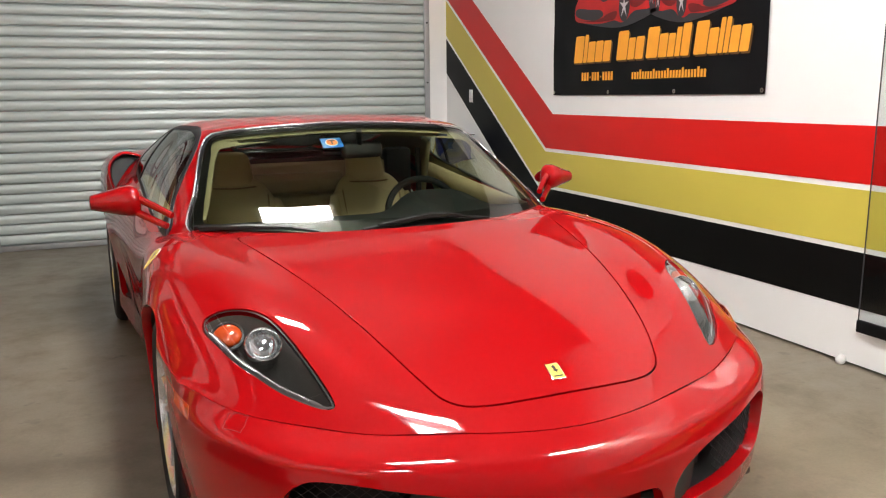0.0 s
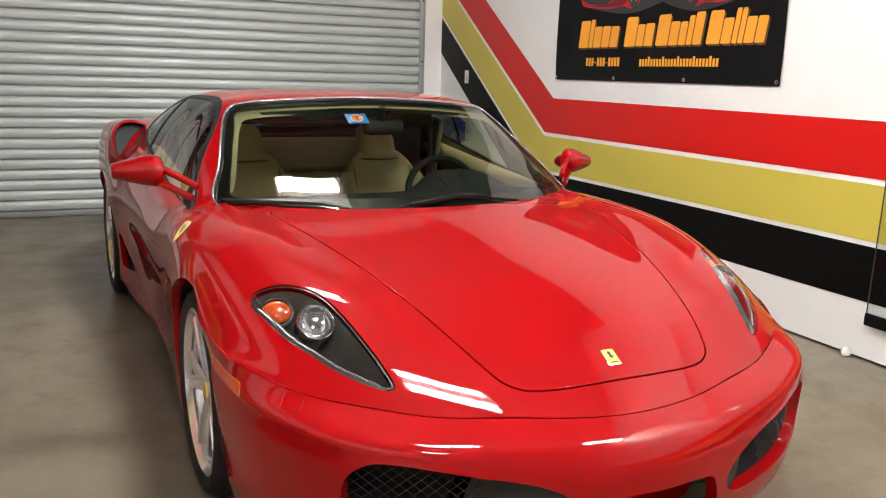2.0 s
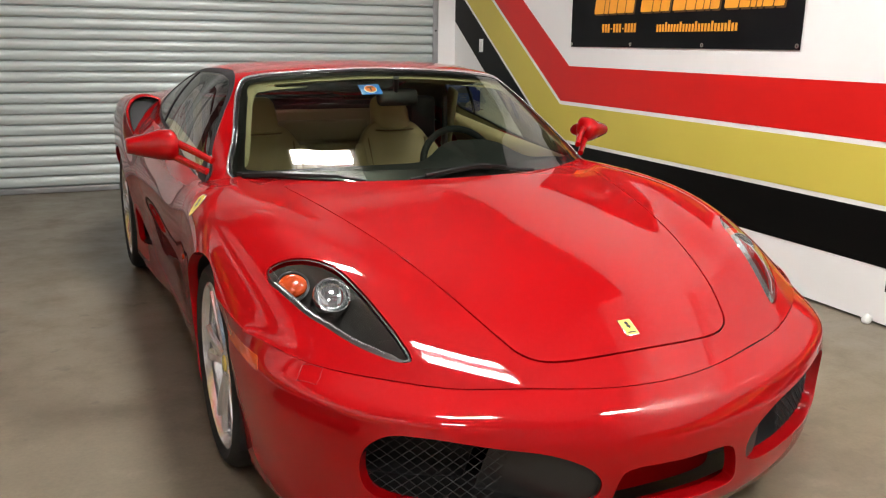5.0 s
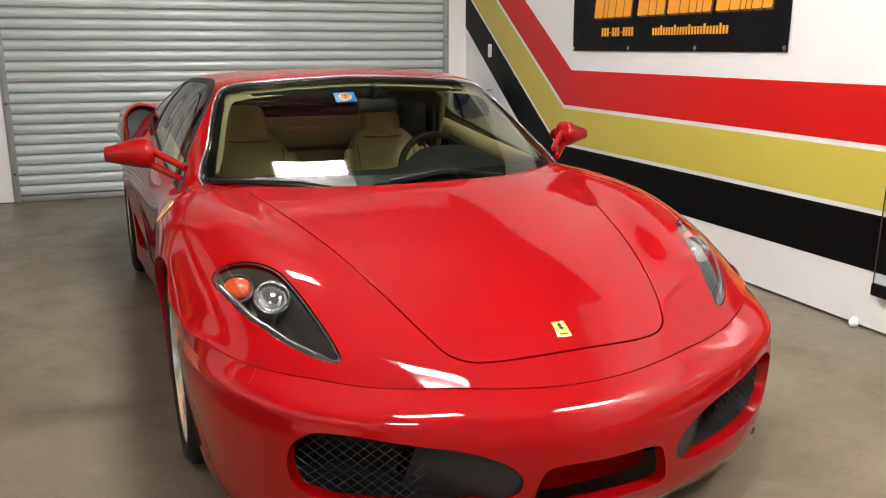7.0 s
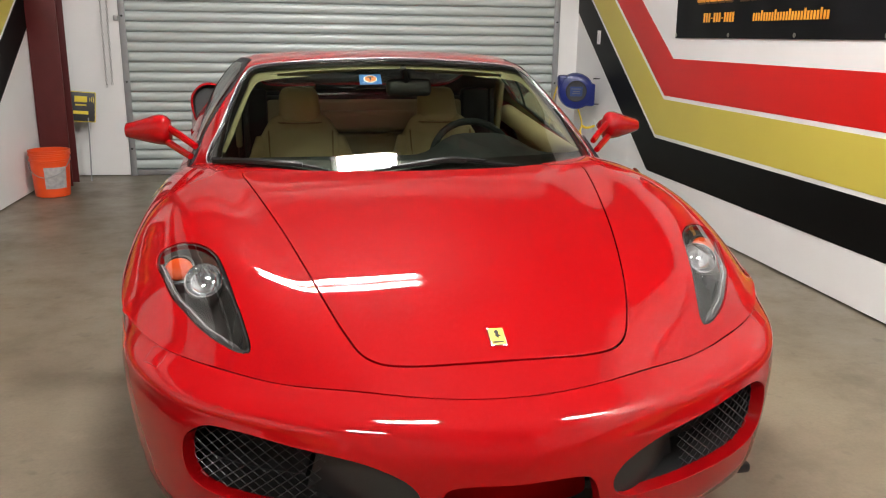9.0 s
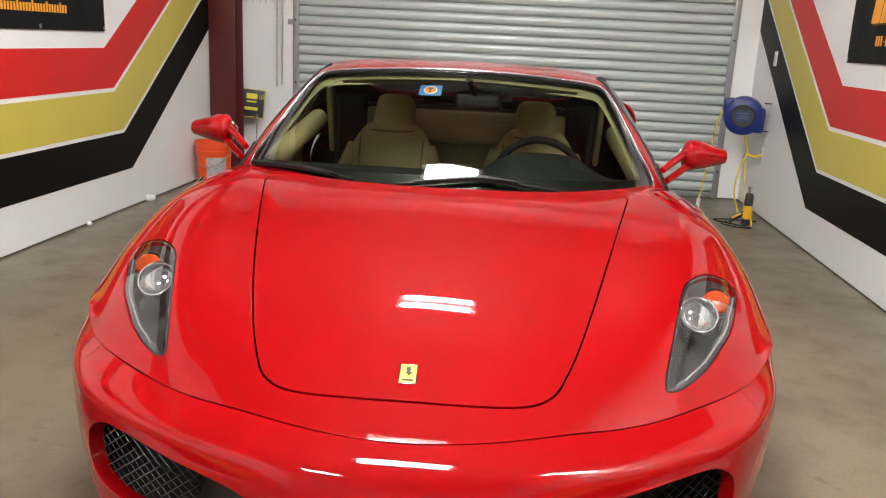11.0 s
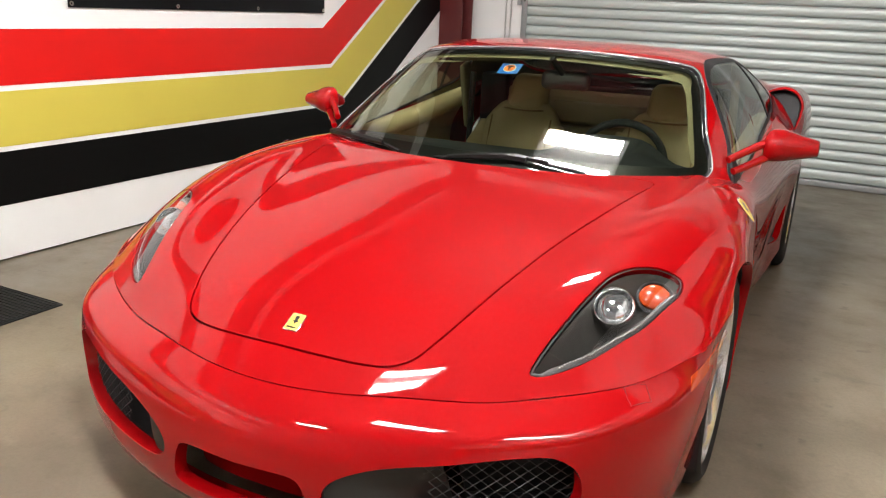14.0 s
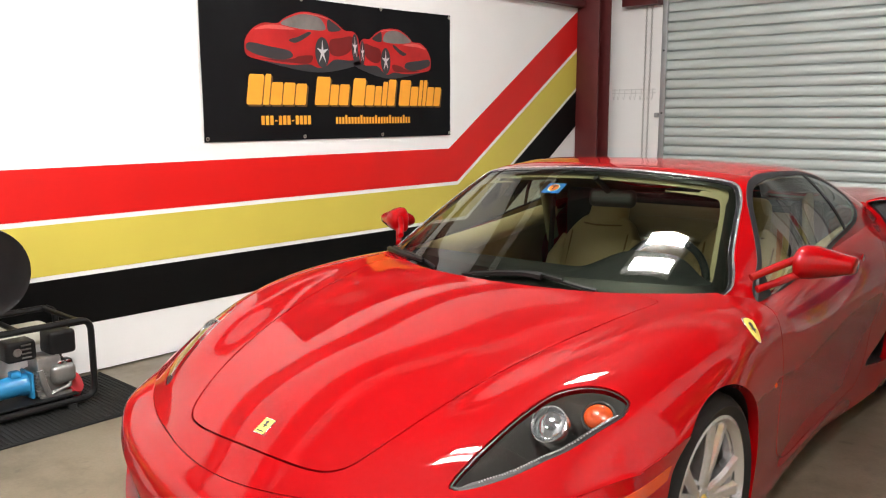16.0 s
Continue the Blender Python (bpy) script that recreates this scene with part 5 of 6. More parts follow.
# toll tag sticker
p = Vector(on_screen(-0.104, -0.006, -0.490))
_, n = near(screen_sheet, 0.104, -0.490)
if n.z < 0:
    n = -n
m = lie_on(p, Vector((-n.x, n.y, n.z)), (0, 0.6, 1))
tag = part("windshield_tag", Geo().box((0.088, 0.074, 0.003), (0, 0, 0), 0.001, m), tag_blue, car, "blue windshield tag with an orange disc")
part("tag_disc_rim", Geo().lathe([(0.0001, 0.0032), (0.027, 0.0032), (0.027, 0.001)], 28, m), lamp_white, tag)
part("tag_disc", Geo().lathe([(0.0001, 0.0042), (0.023, 0.0042), (0.023, 0.002)], 28, m), tag_orange, tag)
part("tag_bar", Geo().box((0.026, 0.0065, 0.0006), (0, 0.011, 0.0047), 0, m).box((0.0065, 0.026, 0.0006), (0, -0.003, 0.0047), 0, m), dark_mark, tag)

# ---- things in the room ----
brown_ink = material("brown_ink", (0.10, 0.045, 0.01), rough=0.6)
print_red = material("print_red", (0.40, 0.012, 0.012), rough=0.45, var=0.45, scale=7)
print_deep = material("print_deep_red", (0.13, 0.006, 0.006), rough=0.45, var=0.3, scale=9)
print_pale = material("print_pale_red", (0.62, 0.10, 0.09), rough=0.45, var=0.3, scale=12)
print_silver = material("print_silver", (0.55, 0.55, 0.56), rough=0.45)
print_dark = material("print_dark", (0.03, 0.03, 0.033), rough=0.45)
print_grey = material("print_grey", (0.16, 0.15, 0.14), rough=0.45, var=0.5, scale=9)
grommet = material("grommet_brass", (0.55, 0.52, 0.45), rough=0.3, metal=1.0)


def banner(x, side, y_start, z_low, width=2.235, height=0.925):
    """A printed banner flat on a side wall. Its own x runs along the wall as it is read."""
    b = thing("banner", "black vinyl banner with orange bars and two printed red cars", "banner")
    if side > 0:
        base = Matrix(((0, 0, -1, x), (-1, 0, 0, y_start), (0, 1, 0, z_low), (0, 0, 0, 1)))
    else:
        base = Matrix(((0, 0, 1, x), (1, 0, 0, y_start), (0, 1, 0, z_low), (0, 0, 0, 1)))
    b.matrix_basis = base
    # cloth with slight waves
    nx, nz = 40, 16
    v = [(width * i / nx, height * j / nz - 0.012 * math.sin(math.pi * i / nx) * (j / nz), 0.006 + 0.0035 * math.sin(i * 0.9 + j * 0.3) * math.sin(j * 0.35)) for i in range(nx + 1) for j in range(nz + 1)]
    f = [(i * (nz + 1) + j, (i + 1) * (nz + 1) + j, (i + 1) * (nz + 1) + j + 1, i * (nz + 1) + j + 1) for i in range(nx) for j in range(nz)]
    sheet_ob = part("vinyl_sheet", Geo().add(v, f), vinyl_black, b, "black vinyl sheet")
    for gx in (0.02, 0.76, 1.48, width - 0.02):
        for gz in (0.02, height - 0.02):
            part("grommet", Geo().lathe([(0.006, 0.0), (0.012, 0.001), (0.013, 0.003), (0.006, 0.004)], 14, pose(gx, gz, 0.009)), grommet, b)
    # the title: one slanted plain shape for each letter, as wide and tall as the letter
    words = ((0.305, ((0.125, "O"), (0.055, "I"), (0.098, "o"), (0.100, "o"), (0.098, "i"))),
             (0.850, ((0.128, "O"), (0.082, "i"), (0.096, "o"))),
             (1.180, ((0.126, "O"), (0.092, "o"), (0.072, "i"), (0.055, "t"), (0.085, "O"))),
             (1.645, ((0.120, "O"), (0.088, "o"), (0.046, "I"), (0.046, "I"), (0.082, "o"), (0.080, "o"))))
    lean = 0.15
    for x0, letters in words:
        for step, ch in letters:
            w = step - 0.009
            h = {"O": 0.188, "I": 0.192, "o": 0.142, "i": 0.138, "t": 0.170}[ch]
            loop = [(x0 + a * w + c * h * lean, 0.228 + c * h) for a, c in ((0.06, 0), (0.94, 0), (1, 0.05), (1, 0.93), (0.92, 1), (0.08, 1), (0, 0.93), (0, 0.05))]
            part("letter_shadow", Geo().plate([(a + 0.014, c - 0.012) for a, c in loop], 0.0006, pose(0, 0, 0.0105)), brown_ink, b, smooth=0)
            part("letter_bar", Geo().plate(loop, 0.0006, pose(0, 0, 0.0115)), orange_ink, b, smooth=0)
            x0 += step
    for x0, n, w in ((0.41, 12, 0.034), (1.03, 26, 0.0285)):
        for k in range(n):
            h = 0.058 if n == 12 else (0.060 if k % 5 == 3 else 0.046)
            if n == 12 and k in (3, 7):
                part("small_bar", Geo().box((w - 0.014, 0.008, 0.0006), (x0 + k * w + w / 2, 0.125, 0.0113)), orange_ink, b, smooth=0)
                continue
            part("small_bar", Geo().box((w - 0.009, h, 0.0006), (x0 + k * w + w / 2, 0.10 + h / 2, 0.0113)), orange_ink, b, smooth=0)

    def printed_car(m):
        body_l = ring([(0, .065), (.005, .155), (.06, .24), (.14, .292), (.25, .300), (.29, .335), (.43, .405), (.62, .395), (.72, .35), (.80, .290), (.88, .285), (.92, .22), (.905, .07), (.86, .045), (.70, .04), (.63, -.015), (.57, -.035), (.50, -.01), (.35, -.02), (.15, .0), (.02, .03)], 90)
        glass_l = ring([(.27, .30), (.42, .385), (.54, .385), (.60, .36), (.63, .285), (.52, .27), (.38, .275)], 50)
        side_l = ring([(.655, .275), (.655, .37), (.70, .345), (.765, .295)], 40)
        shadow_l = ring([(.05, .03), (.3, -.04), (.6, -.07), (.95, .02), (1.0, .05), (.9, .09), (.4, .05)], 50)
        grille_l = ring([(.01, .085), (.02, .13), (.18, .115), (.34, .085), (.36, .05), (.30, .02), (.14, .03)], 40)
        lamp_l = ring([(.33, .175), (.40, .205), (.50, .255), (.51, .245), (.43, .18), (.37, .155)], 40)
        flank_l = ring([(.67, .20), (.76, .225), (.86, .245), (.87, .20), (.84, .12), (.74, .07), (.67, .09)], 40)
        chin_l = ring([(.02, .045), (.16, .012), (.36, -.005), (.50, .005), (.52, .06), (.40, .05), (.36, .03), (.14, .02)], 40)
        shine_l = ring([(.07, .235), (.15, .275), (.28, .283), (.38, .262), (.30, .255), (.17, .25)], 40)
        roof_l = ring([(.44, .397), (.60, .390), (.69, .358), (.62, .377), (.52, .390)], 30)
        pc = part("printed_car", Geo().plate(body_l, 0.0006, m), print_red, b, "flat printed picture of a red car", smooth=0)
        for nm, lp, mt, dz in (("printed_shadow", shadow_l, print_dark, -0.0009), ("printed_glass", glass_l, print_grey, 0.0009), ("printed_side_glass", side_l, print_dark, 0.0009), ("printed_grille", grille_l, print_dark, 0.0009), ("printed_lamp", lamp_l, print_dark, 0.0009),
                               ("printed_flank", flank_l, print_deep, 0.0008), ("printed_chin", chin_l, print_deep, 0.0008), ("printed_shine", shine_l, print_pale, 0.0008), ("printed_roof_shine", roof_l, print_pale, 0.0008)):
            part(nm, Geo().plate(lp, 0.0006, m @ pose(0, 0, dz)), mt, pc, smooth=0)
        for wx, wz, rx, rz in ((.60, .095, .06, .125), (.885, .155, .028, .115)):
            lp = [(wx + rx * math.cos(a), wz + rz * math.sin(a)) for a in np.linspace(0, 2 * math.pi, 28, endpoint=False)]
            part("printed_tyre", Geo().plate(lp, 0.0006, m @ pose(0, 0, 0.0010)), print_dark, pc, smooth=0)
            sp = []
            for k in range(10):
                a = k * math.pi / 5 + 0.3
                r = 0.84 if k % 2 == 0 else 0.22
                sp.append((wx + rx * r * math.cos(a), wz + rz * r * math.sin(a)))
            part("printed_rim", Geo().plate(sp, 0.0006, m @ pose(0, 0, 0.0019)), print_silver, pc, smooth=0)

    printed_car(pose(0.31, 0.50, 0.0112) @ Matrix.Diagonal((1.03, 0.80, 1, 1)))
    printed_car(pose(2.00, 0.475, 0.0112) @ Matrix.Diagonal((-0.80, 0.74, 1, 1)))
    return b


banner(X_RIGHT - 0.004, 1, 1.795, 1.288)
banner(X_LEFT + 0.004, -1, -0.577, 1.25)


# steel frame of the building
def steel(name, m, length, label, w=0.22, d=0.24):
    g = Geo()
    for yy in (-d / 2 + 0.006, d / 2 - 0.006):
        g.box((w, 0.012, length), (0, yy, length / 2), 0.002)
    g.box((0.010, d - 0.02, length), (0, 0, length / 2))
    return tagged(part(name, g, red_oxide, m=m), label, kind="structure")


steel("steel_column", pose(X_LEFT + 0.125, 3.59, 0.0), Z_TOP, "dark red painted steel column", w=0.235, d=0.22)
slab("girt_left", (X_LEFT + 0.001, Y_FRONT, 2.395), (X_LEFT + 0.10, 3.47, 2.56), red_oxide, "dark red steel beam along the wall", 0.004)
slab("girt_rear", (X_LEFT + 0.25, Y_REAR - 0.12, 2.42), (DOOR_L - 0.02, Y_REAR - 0.001, 2.58), red_oxide, "dark red steel beam over the rear wall", 0.004)
slab("eave_beam_left", (X_LEFT + 0.001, Y_FRONT, 3.29), (X_LEFT + 0.14, 3.47, 3.58), red_oxide, "dark red steel eave beam high on the wall", 0.004)
slab("upper_panel_right", (X_RIGHT - 0.05, -0.82, 3.22), (X_RIGHT - 0.001, Y_REAR - 0.01, Z_TOP - 0.01), dull_black, "dull black panel high on the wall", 0.004)
for k, y in enumerate((3.1, 1.95, 0.75, -0.85, -2.6, -4.4, -6.2)):
    slab("purlin_%d" % (k + 1), (X_LEFT + 0.15, y - 0.09, Z_TOP - 0.20), (X_RIGHT - 0.06, y + 0.09, Z_TOP - 0.001), red_oxide, "dark red steel roof purlin", 0.004)

# orange bucket
orange_plastic = material("orange_plastic", (0.80, 0.085, 0.015), rough=0.4, var=0.06, scale=10, stain=0.15, stain_scale=6)
sticker_grey = material("sticker_grey", (0.42, 0.40, 0.40), rough=0.5, var=0.5, scale=30)
bk = thing("bucket", "orange plastic bucket standing beside the steel column", "bucket", pose(-2.305, 3.06, 0.0))
pail = part("pail", Geo().lathe([(0.001, 0.004), (0.124, 0.004), (0.130, 0.010), (0.146, 0.285), (0.153, 0.287), (0.154, 0.300), (0.147, 0.302), (0.149, 0.330), (0.156, 0.332), (0.157, 0.345), (0.150, 0.347), (0.151, 0.358), (0.157, 0.360), (0.156, 0.372), (0.146, 0.372), (0.142, 0.30), (0.124, 0.012), (0.001, 0.012)], 48), orange_plastic, bk)
g = Geo()
vv, ff = [], []
for k in range(13):
    a = radians(-95 + 70 * k / 12)
    for zz in (0.075, 0.245):
        r = 0.1315 + (0.146 - 0.130) * (zz - 0.01) / 0.275
        vv.append((r * math.cos(a), r * math.sin(a), zz))
ff = [(2 * k, 2 * k + 2, 2 * k + 3, 2 * k + 1) for k in range(12)]
part("sticker", g.add(vv, ff), sticker_grey, bk, "worn grey printed sticker")
part("handle", Geo().tube([(0.158 * math.cos(a), 0.158 * math.sin(a) * 0.98, 0.318 - 0.15 * abs(math.sin(a))) for a in np.linspace(-math.pi, 0, 24)], 0.003, 6), rail_steel, bk)

# sign on a stake, leaning on the column
sign_yellow = material("sign_yellow", (0.75, 0.62, 0.05), rough=0.5)
sg = thing("yard_sign", "small black sign with yellow bars on a steel stake", "sign", pose(-2.225, 3.72, 0.0, -3, 8, 12))
part("stake", Geo().tube([(0.06, 0, 0.0), (0.03, 0, 0.30), (0.0, 0, 0.56)], 0.006, 6), rail_steel, sg)
pan = part("panel", Geo().box((0.28, 0.008, 0.26), (-0.05, 0, 0.65), 0.002, pose(0, 0, 0, 0, -3)), print_dark, sg, "black sign panel with a thin yellow edge")
for zz, w, h in ((0.715, 0.10, 0.05), (0.665, 0.09, 0.014), (0.60, 0.12, 0.028)):
    part("yellow_bar", Geo().box((w, 0.002, h), (-0.03, -0.0055, zz), 0, pose(0, 0, 0, 0, -3)), sign_yellow, pan)
for k in range(3):
    part("yellow_arc", Geo().tube([(0.035 + 0.014 * k + 0.008 * math.cos(a), -0.006, 0.715 + (0.018 + 0.008 * k) * math.sin(a)) for a in np.linspace(-1, 1, 8)], 0.0025, 5, m=pose(0, 0, 0, 0, -3)), sign_yellow, pan)
for sx, sz, ox, oz in ((0.28, 0.006, 0, 0.126), (0.28, 0.006, 0, -0.126), (0.006, 0.25, 0.136, 0), (0.006, 0.25, -0.136, 0)):
    part("edge_line", Geo().box((sx, 0.002, sz), (-0.05 + ox, -0.0052, 0.65 + oz), 0, pose(0, 0, 0, 0, -3)), sign_yellow, pan)

# door chain
chain_steel = material("chain_steel", (0.32, 0.32, 0.31), rough=0.35, metal=0.9, var=0.2, scale=40)
ch = thing("hoist_chain", "hanging loop of steel hoist chain by the roller door", "chain", pose(-1.985, Y_REAR - 0.085, 0))
link_g = Geo().tube([(0.0075 * math.cos(a), 0, 0.015 * math.sin(a)) for a in np.linspace(0, 2 * math.pi, 14, endpoint=False)], 0.0024, 5, closed=True)
link_mesh = link_g.mesh("chain_link")
link_mesh.materials.append(chain_steel)
for sx, zz0, zz1 in ((-0.022, 0.82, 3.10), (0.026, 0.84, 3.10)):
    k = 0
    z = zz0
    while z < zz1 and k < 96:
        part("chain_link", link_mesh, chain_steel, ch, m=pose(sx + (z - 0.8) * 0.008 * (1 if sx > 0 else 0.3), 0, z, 0, 0, 90 * (k % 2) + 20))
        z += 0.0243
        k += 1
part("chain_sprocket", Geo().lathe([(0.02, -0.02), (0.07, -0.02), (0.06, 0), (0.07, 0.02), (0.02, 0.02)], 24, pose(0.005, 0.0, 3.12, 90)), rail_steel, ch)

# wire hooks on the rear wall
hk = thing("hook_rail", "row of white wire hooks on the rear wall", "hooks", pose(-2.17, Y_REAR - 0.012, 1.61))
wire_white = material("wire_white", (0.66, 0.66, 0.66), rough=0.35)
for zz in (0.0, 0.035):
    part("rail_wire", Geo().tube([(-0.22, 0, zz), (0.25, 0, zz)], 0.003, 6), wire_white, hk)
for k in range(8):
    x = -0.2 + 0.06 * k + (0.012 if k % 3 == 0 else 0)
    part("hook", Geo().tube([(x, -0.002, 0.045), (x, -0.006, -0.03), (x, -0.02, -0.062), (x + 0.004, -0.04, -0.055), (x + 0.005, -0.045, -0.03)], 0.003, 6), wire_white, hk)
# latch on the door rail
part("door_latch", Geo().box((0.04, 0.03, 0.045), (DOOR_L - 0.04, Y_REAR - 0.02, 1.40), 0.006), rail_steel, door)
part("door_handle", Geo().box((0.03, 0.02, 0.10), (DOOR_R - 0.16, Y_REAR - 0.012, 0.44), 0.006), wire_white, door)

# switch and socket on the right wall
for nm, y, z, lab, cat in (("light_switch", 3.375, 1.285, "white wall switch plate on the black stripe", "switch"), ("wall_socket", 3.385, 0.50, "white wall socket plate", "socket")):
    sw_t = thing(nm, lab, cat, Matrix(((0, 0, -1, X_RIGHT - 0.003), (-1, 0, 0, y), (0, 1, 0, z), (0, 0, 0, 1))))
    part("plate", Geo().box((0.075, 0.118, 0.006), (0, 0, 0.003), 0.002), lamp_white, sw_t)
    if nm == "light_switch":
        part("toggle", Geo().box((0.012, 0.026, 0.012), (0, 0.004, 0.008), 0.002), wire_white, sw_t)
        part("rocker_frame", Geo().box((0.034, 0.066, 0.002), (0, 0, 0.0065), 0.0008), wire_white, sw_t)
    else:
        for dz in (-0.022, 0.022):
            part("outlet_face", Geo().box((0.034, 0.030, 0.004), (0, dz, 0.006), 0.003), wire_white, sw_t)

# cable reel with yellow cord
reel_blue = material("reel_blue", (0.010, 0.020, 0.15), rough=0.35, var=0.08, scale=12)
reel_label = material("reel_label", (0.02, 0.05, 0.17), rough=0.4)
cord_yellow = material("cord_yellow", (0.72, 0.52, 0.03), rough=0.5)
RC = Vector((2.13, 3.36, 0.815))
rl = thing("cord_reel", "blue plastic extension cord reel on a wall bracket", "cord reel", Matrix.Translation(RC) @ pose(0, 0, 0, 0, 0, -14))
case = Geo().lathe([(0.001, -0.085), (0.12, -0.085), (0.150, -0.07), (0.160, -0.04), (0.160, 0.04), (0.150, 0.07), (0.12, 0.085), (0.001, 0.085)], 40, pose(0, 0, 0, 90))
case.box((0.10, 0.12, 0.13), (-0.115, 0, 0.075), 0.025).box((0.10, 0.14, 0.20), (0.12, 0, -0.03), 0.02)
part("case", case, reel_blue, rl)
part("hub_ring", Geo().lathe([(0.095, 0.084), (0.085, 0.094), (0.06, 0.092), (0.001, 0.092)], 40, pose(0, 0, 0, 90)), print_dark, rl)
part("label", Geo().box((0.11, 0.002, 0.085), (0, -0.0945, 0), 0.0), reel_label, rl, "blue label with pale bars")
for zz, w in ((0.022, 0.085), (0.0, 0.06), (-0.018, 0.07)):
    part("label_bar", Geo().box((w, 0.001, 0.006), (0, -0.0962, zz)), print_grey, rl)
part("bracket", Geo().tube([(0.155, 0.0, 0.11), (0.235, 0.0, 0.11), (0.235, 0.0, -0.115), (0.155, 0.0, -0.115)], 0.006, 6), black_plastic, rl)
part("bracket_plate", Geo().box((0.006, 0.10, 0.27), (0.235, 0.06, 0), 0.002), rail_steel, rl)
q = spline([0, 1, 2, 3], [(-0.155, -0.02, 0.07), (-0.20, -0.03, -0.10), (-0.235, -0.035, -0.42), (-0.265, -0.04, -0.72)], np.linspace(0, 3, 20))
part("cord_end", Geo().tube(q, 0.006, 6), cord_yellow, rl, "yellow cord hanging from the reel")
part("cord_plug", Geo().tube([(-0.265, -0.04, -0.72), (-0.268, -0.042, -0.79)], 0.016, 10), wire_white, rl)
q = spline([0, 1, 2, 3, 4], [(0.03, -0.02, -0.16), (0.07, -0.02, -0.30), (0.03, -0.05, -0.42), (0.01, -0.09, -0.62), (0.06, -0.12, -0.795)], np.linspace(0, 4, 30))
part("feed_cord", Geo().tube(q, 0.007, 6), cord_yellow, rl)
q = spline([0, 1, 2], [(0.07, -0.02, -0.31), (0.12, 0.0, -0.33), (0.19, 0.03, -0.315)], np.linspace(0, 2, 12))
part("feed_plug", Geo().tube(q, 0.011, 8), cord_yellow, rl)
q = spline([0, 1, 2, 3], [(0.06, -0.02, -0.32), (0.075, -0.05, -0.5), (0.09, -0.09, -0.66), (0.12, -0.16, -0.80)], np.linspace(0, 3, 20))
part("cord_loop", Geo().tube(q, 0.0065, 6), cord_yellow, rl)

# heat gun standing on the floor, with its black flex
gun_yellow = material("tool_yellow", (0.80, 0.46, 0.02), rough=0.4)
hg = thing("heat_gun", "yellow and black heat gun standing on the floor with its flex", "heat gun", pose(2.13, 2.83, 0.0, 0, 0, -20) @ Matrix.Scale(0.82, 4))
part("body", Geo().lathe([(0.001, 0.06), (0.040, 0.062), (0.046, 0.09), (0.045, 0.15), (0.040, 0.19), (0.001, 0.195)], 24), gun_yellow, hg)
part("barrel", Geo().lathe([(0.040, 0.185), (0.041, 0.27), (0.034, 0.30), (0.024, 0.31), (0.001, 0.31)], 24), print_dark, hg)
part("nozzle", Geo().lathe([(0.018, 0.30), (0.020, 0.33), (0.024, 0.37), (0.021, 0.372), (0.016, 0.33)], 20), chrome, hg)
part("rear_cap", Geo().lathe([(0.001, 0.0), (0.044, 0.0), (0.048, 0.02), (0.046, 0.062), (0.001, 0.064)], 24), print_dark, hg)
part("grip", Geo().tube([(-0.02, 0, 0.12), (-0.07, -0.01, 0.085), (-0.12, -0.02, 0.05), (-0.155, -0.03, 0.024)], [0.026, 0.024, 0.022, 0.023], 12), print_dark, hg)
part("grip_stripe", Geo().tube([(-0.05, -0.024, 0.11), (-0.10, -0.034, 0.078), (-0.13, -0.04, 0.055)], 0.010, 8), gun_yellow, hg)
part("stand_foot", Geo().tube([(0.035, -0.035, 0.10), (0.05, -0.05, 0.05), (0.055, -0.055, 0.006)], 0.010, 8), gun_yellow, hg)
q = spline(np.arange(9), [(-0.155, -0.03, 0.02), (-0.22, -0.06, 0.006), (-0.16, -0.16, 0.006), (0.0, -0.20, 0.006), (0.06, -0.15, 0.006), (-0.08, -0.08, 0.006), (-0.30, 0.02, 0.006), (-0.24, 0.12, 0.006), (0.08, 0.20, 0.006)], np.linspace(0, 8, 70))
part("flex", Geo().tube(q, 0.0055, 6), rubber, hg, "coiled black flex")

# ribbed rubber mat
MX0, MX1, MY0, MY1 = -2.46, -1.74, -3.1, -1.325
mt_ob = thing("rubber_mat", "black ribbed rubber mat on the floor", "mat")
part("mat_base", Geo().box((MX1 - MX0, MY1 - MY0, 0.008), ((MX0 + MX1) / 2, (MY0 + MY1) / 2, 0.0045), 0.002), rubber, mt_ob)
rib = Geo().box((MX1 - MX0 - 0.03, 0.010, 0.005), (0, 0, 0), 0.0015, seg=1)
rib_mesh = rib.mesh("rib")
rib_mesh.materials.append(rubber)
for k in range(int((MY1 - MY0) / 0.022)):
    part("rib", rib_mesh, rubber, mt_ob, m=pose((MX0 + MX1) / 2, MY0 + 0.015 + 0.022 * k, 0.0105))
part("mat_edge", Geo().tube([(MX1 - 0.008, MY0, 0.008), (MX1 - 0.008, MY1 - 0.008, 0.008), (MX0, MY1 - 0.008, 0.008)], 0.005, 6), rubber, mt_ob)

# pressure washer with engine, pump and hose reel, on the mat
frame_black = material("frame_black", (0.008, 0.008, 0.0085), rough=0.4, spec=0.3)
cast_alu = material("cast_aluminium", (0.33, 0.33, 0.32), rough=0.4, metal=0.8, var=0.25, scale=25, bump=0.2, bump_scale=120)
pump_blue = material("pump_blue", (0.02, 0.20, 0.42), rough=0.35, var=0.1, scale=15)
tank_white = material("tank_cream", (0.66, 0.65, 0.56), rough=0.35, var=0.05)
engine_red = material("engine_red", (0.45, 0.02, 0.03), rough=0.4)
pw = thing("pressure_washer", "petrol pressure washer in a black tube frame with hose reel", "pressure washer", pose(-2.21, -1.95, 0.013))
XA, XB, YA, YB, H = -0.20, 0.20, -0.62, 0.385, 0.42


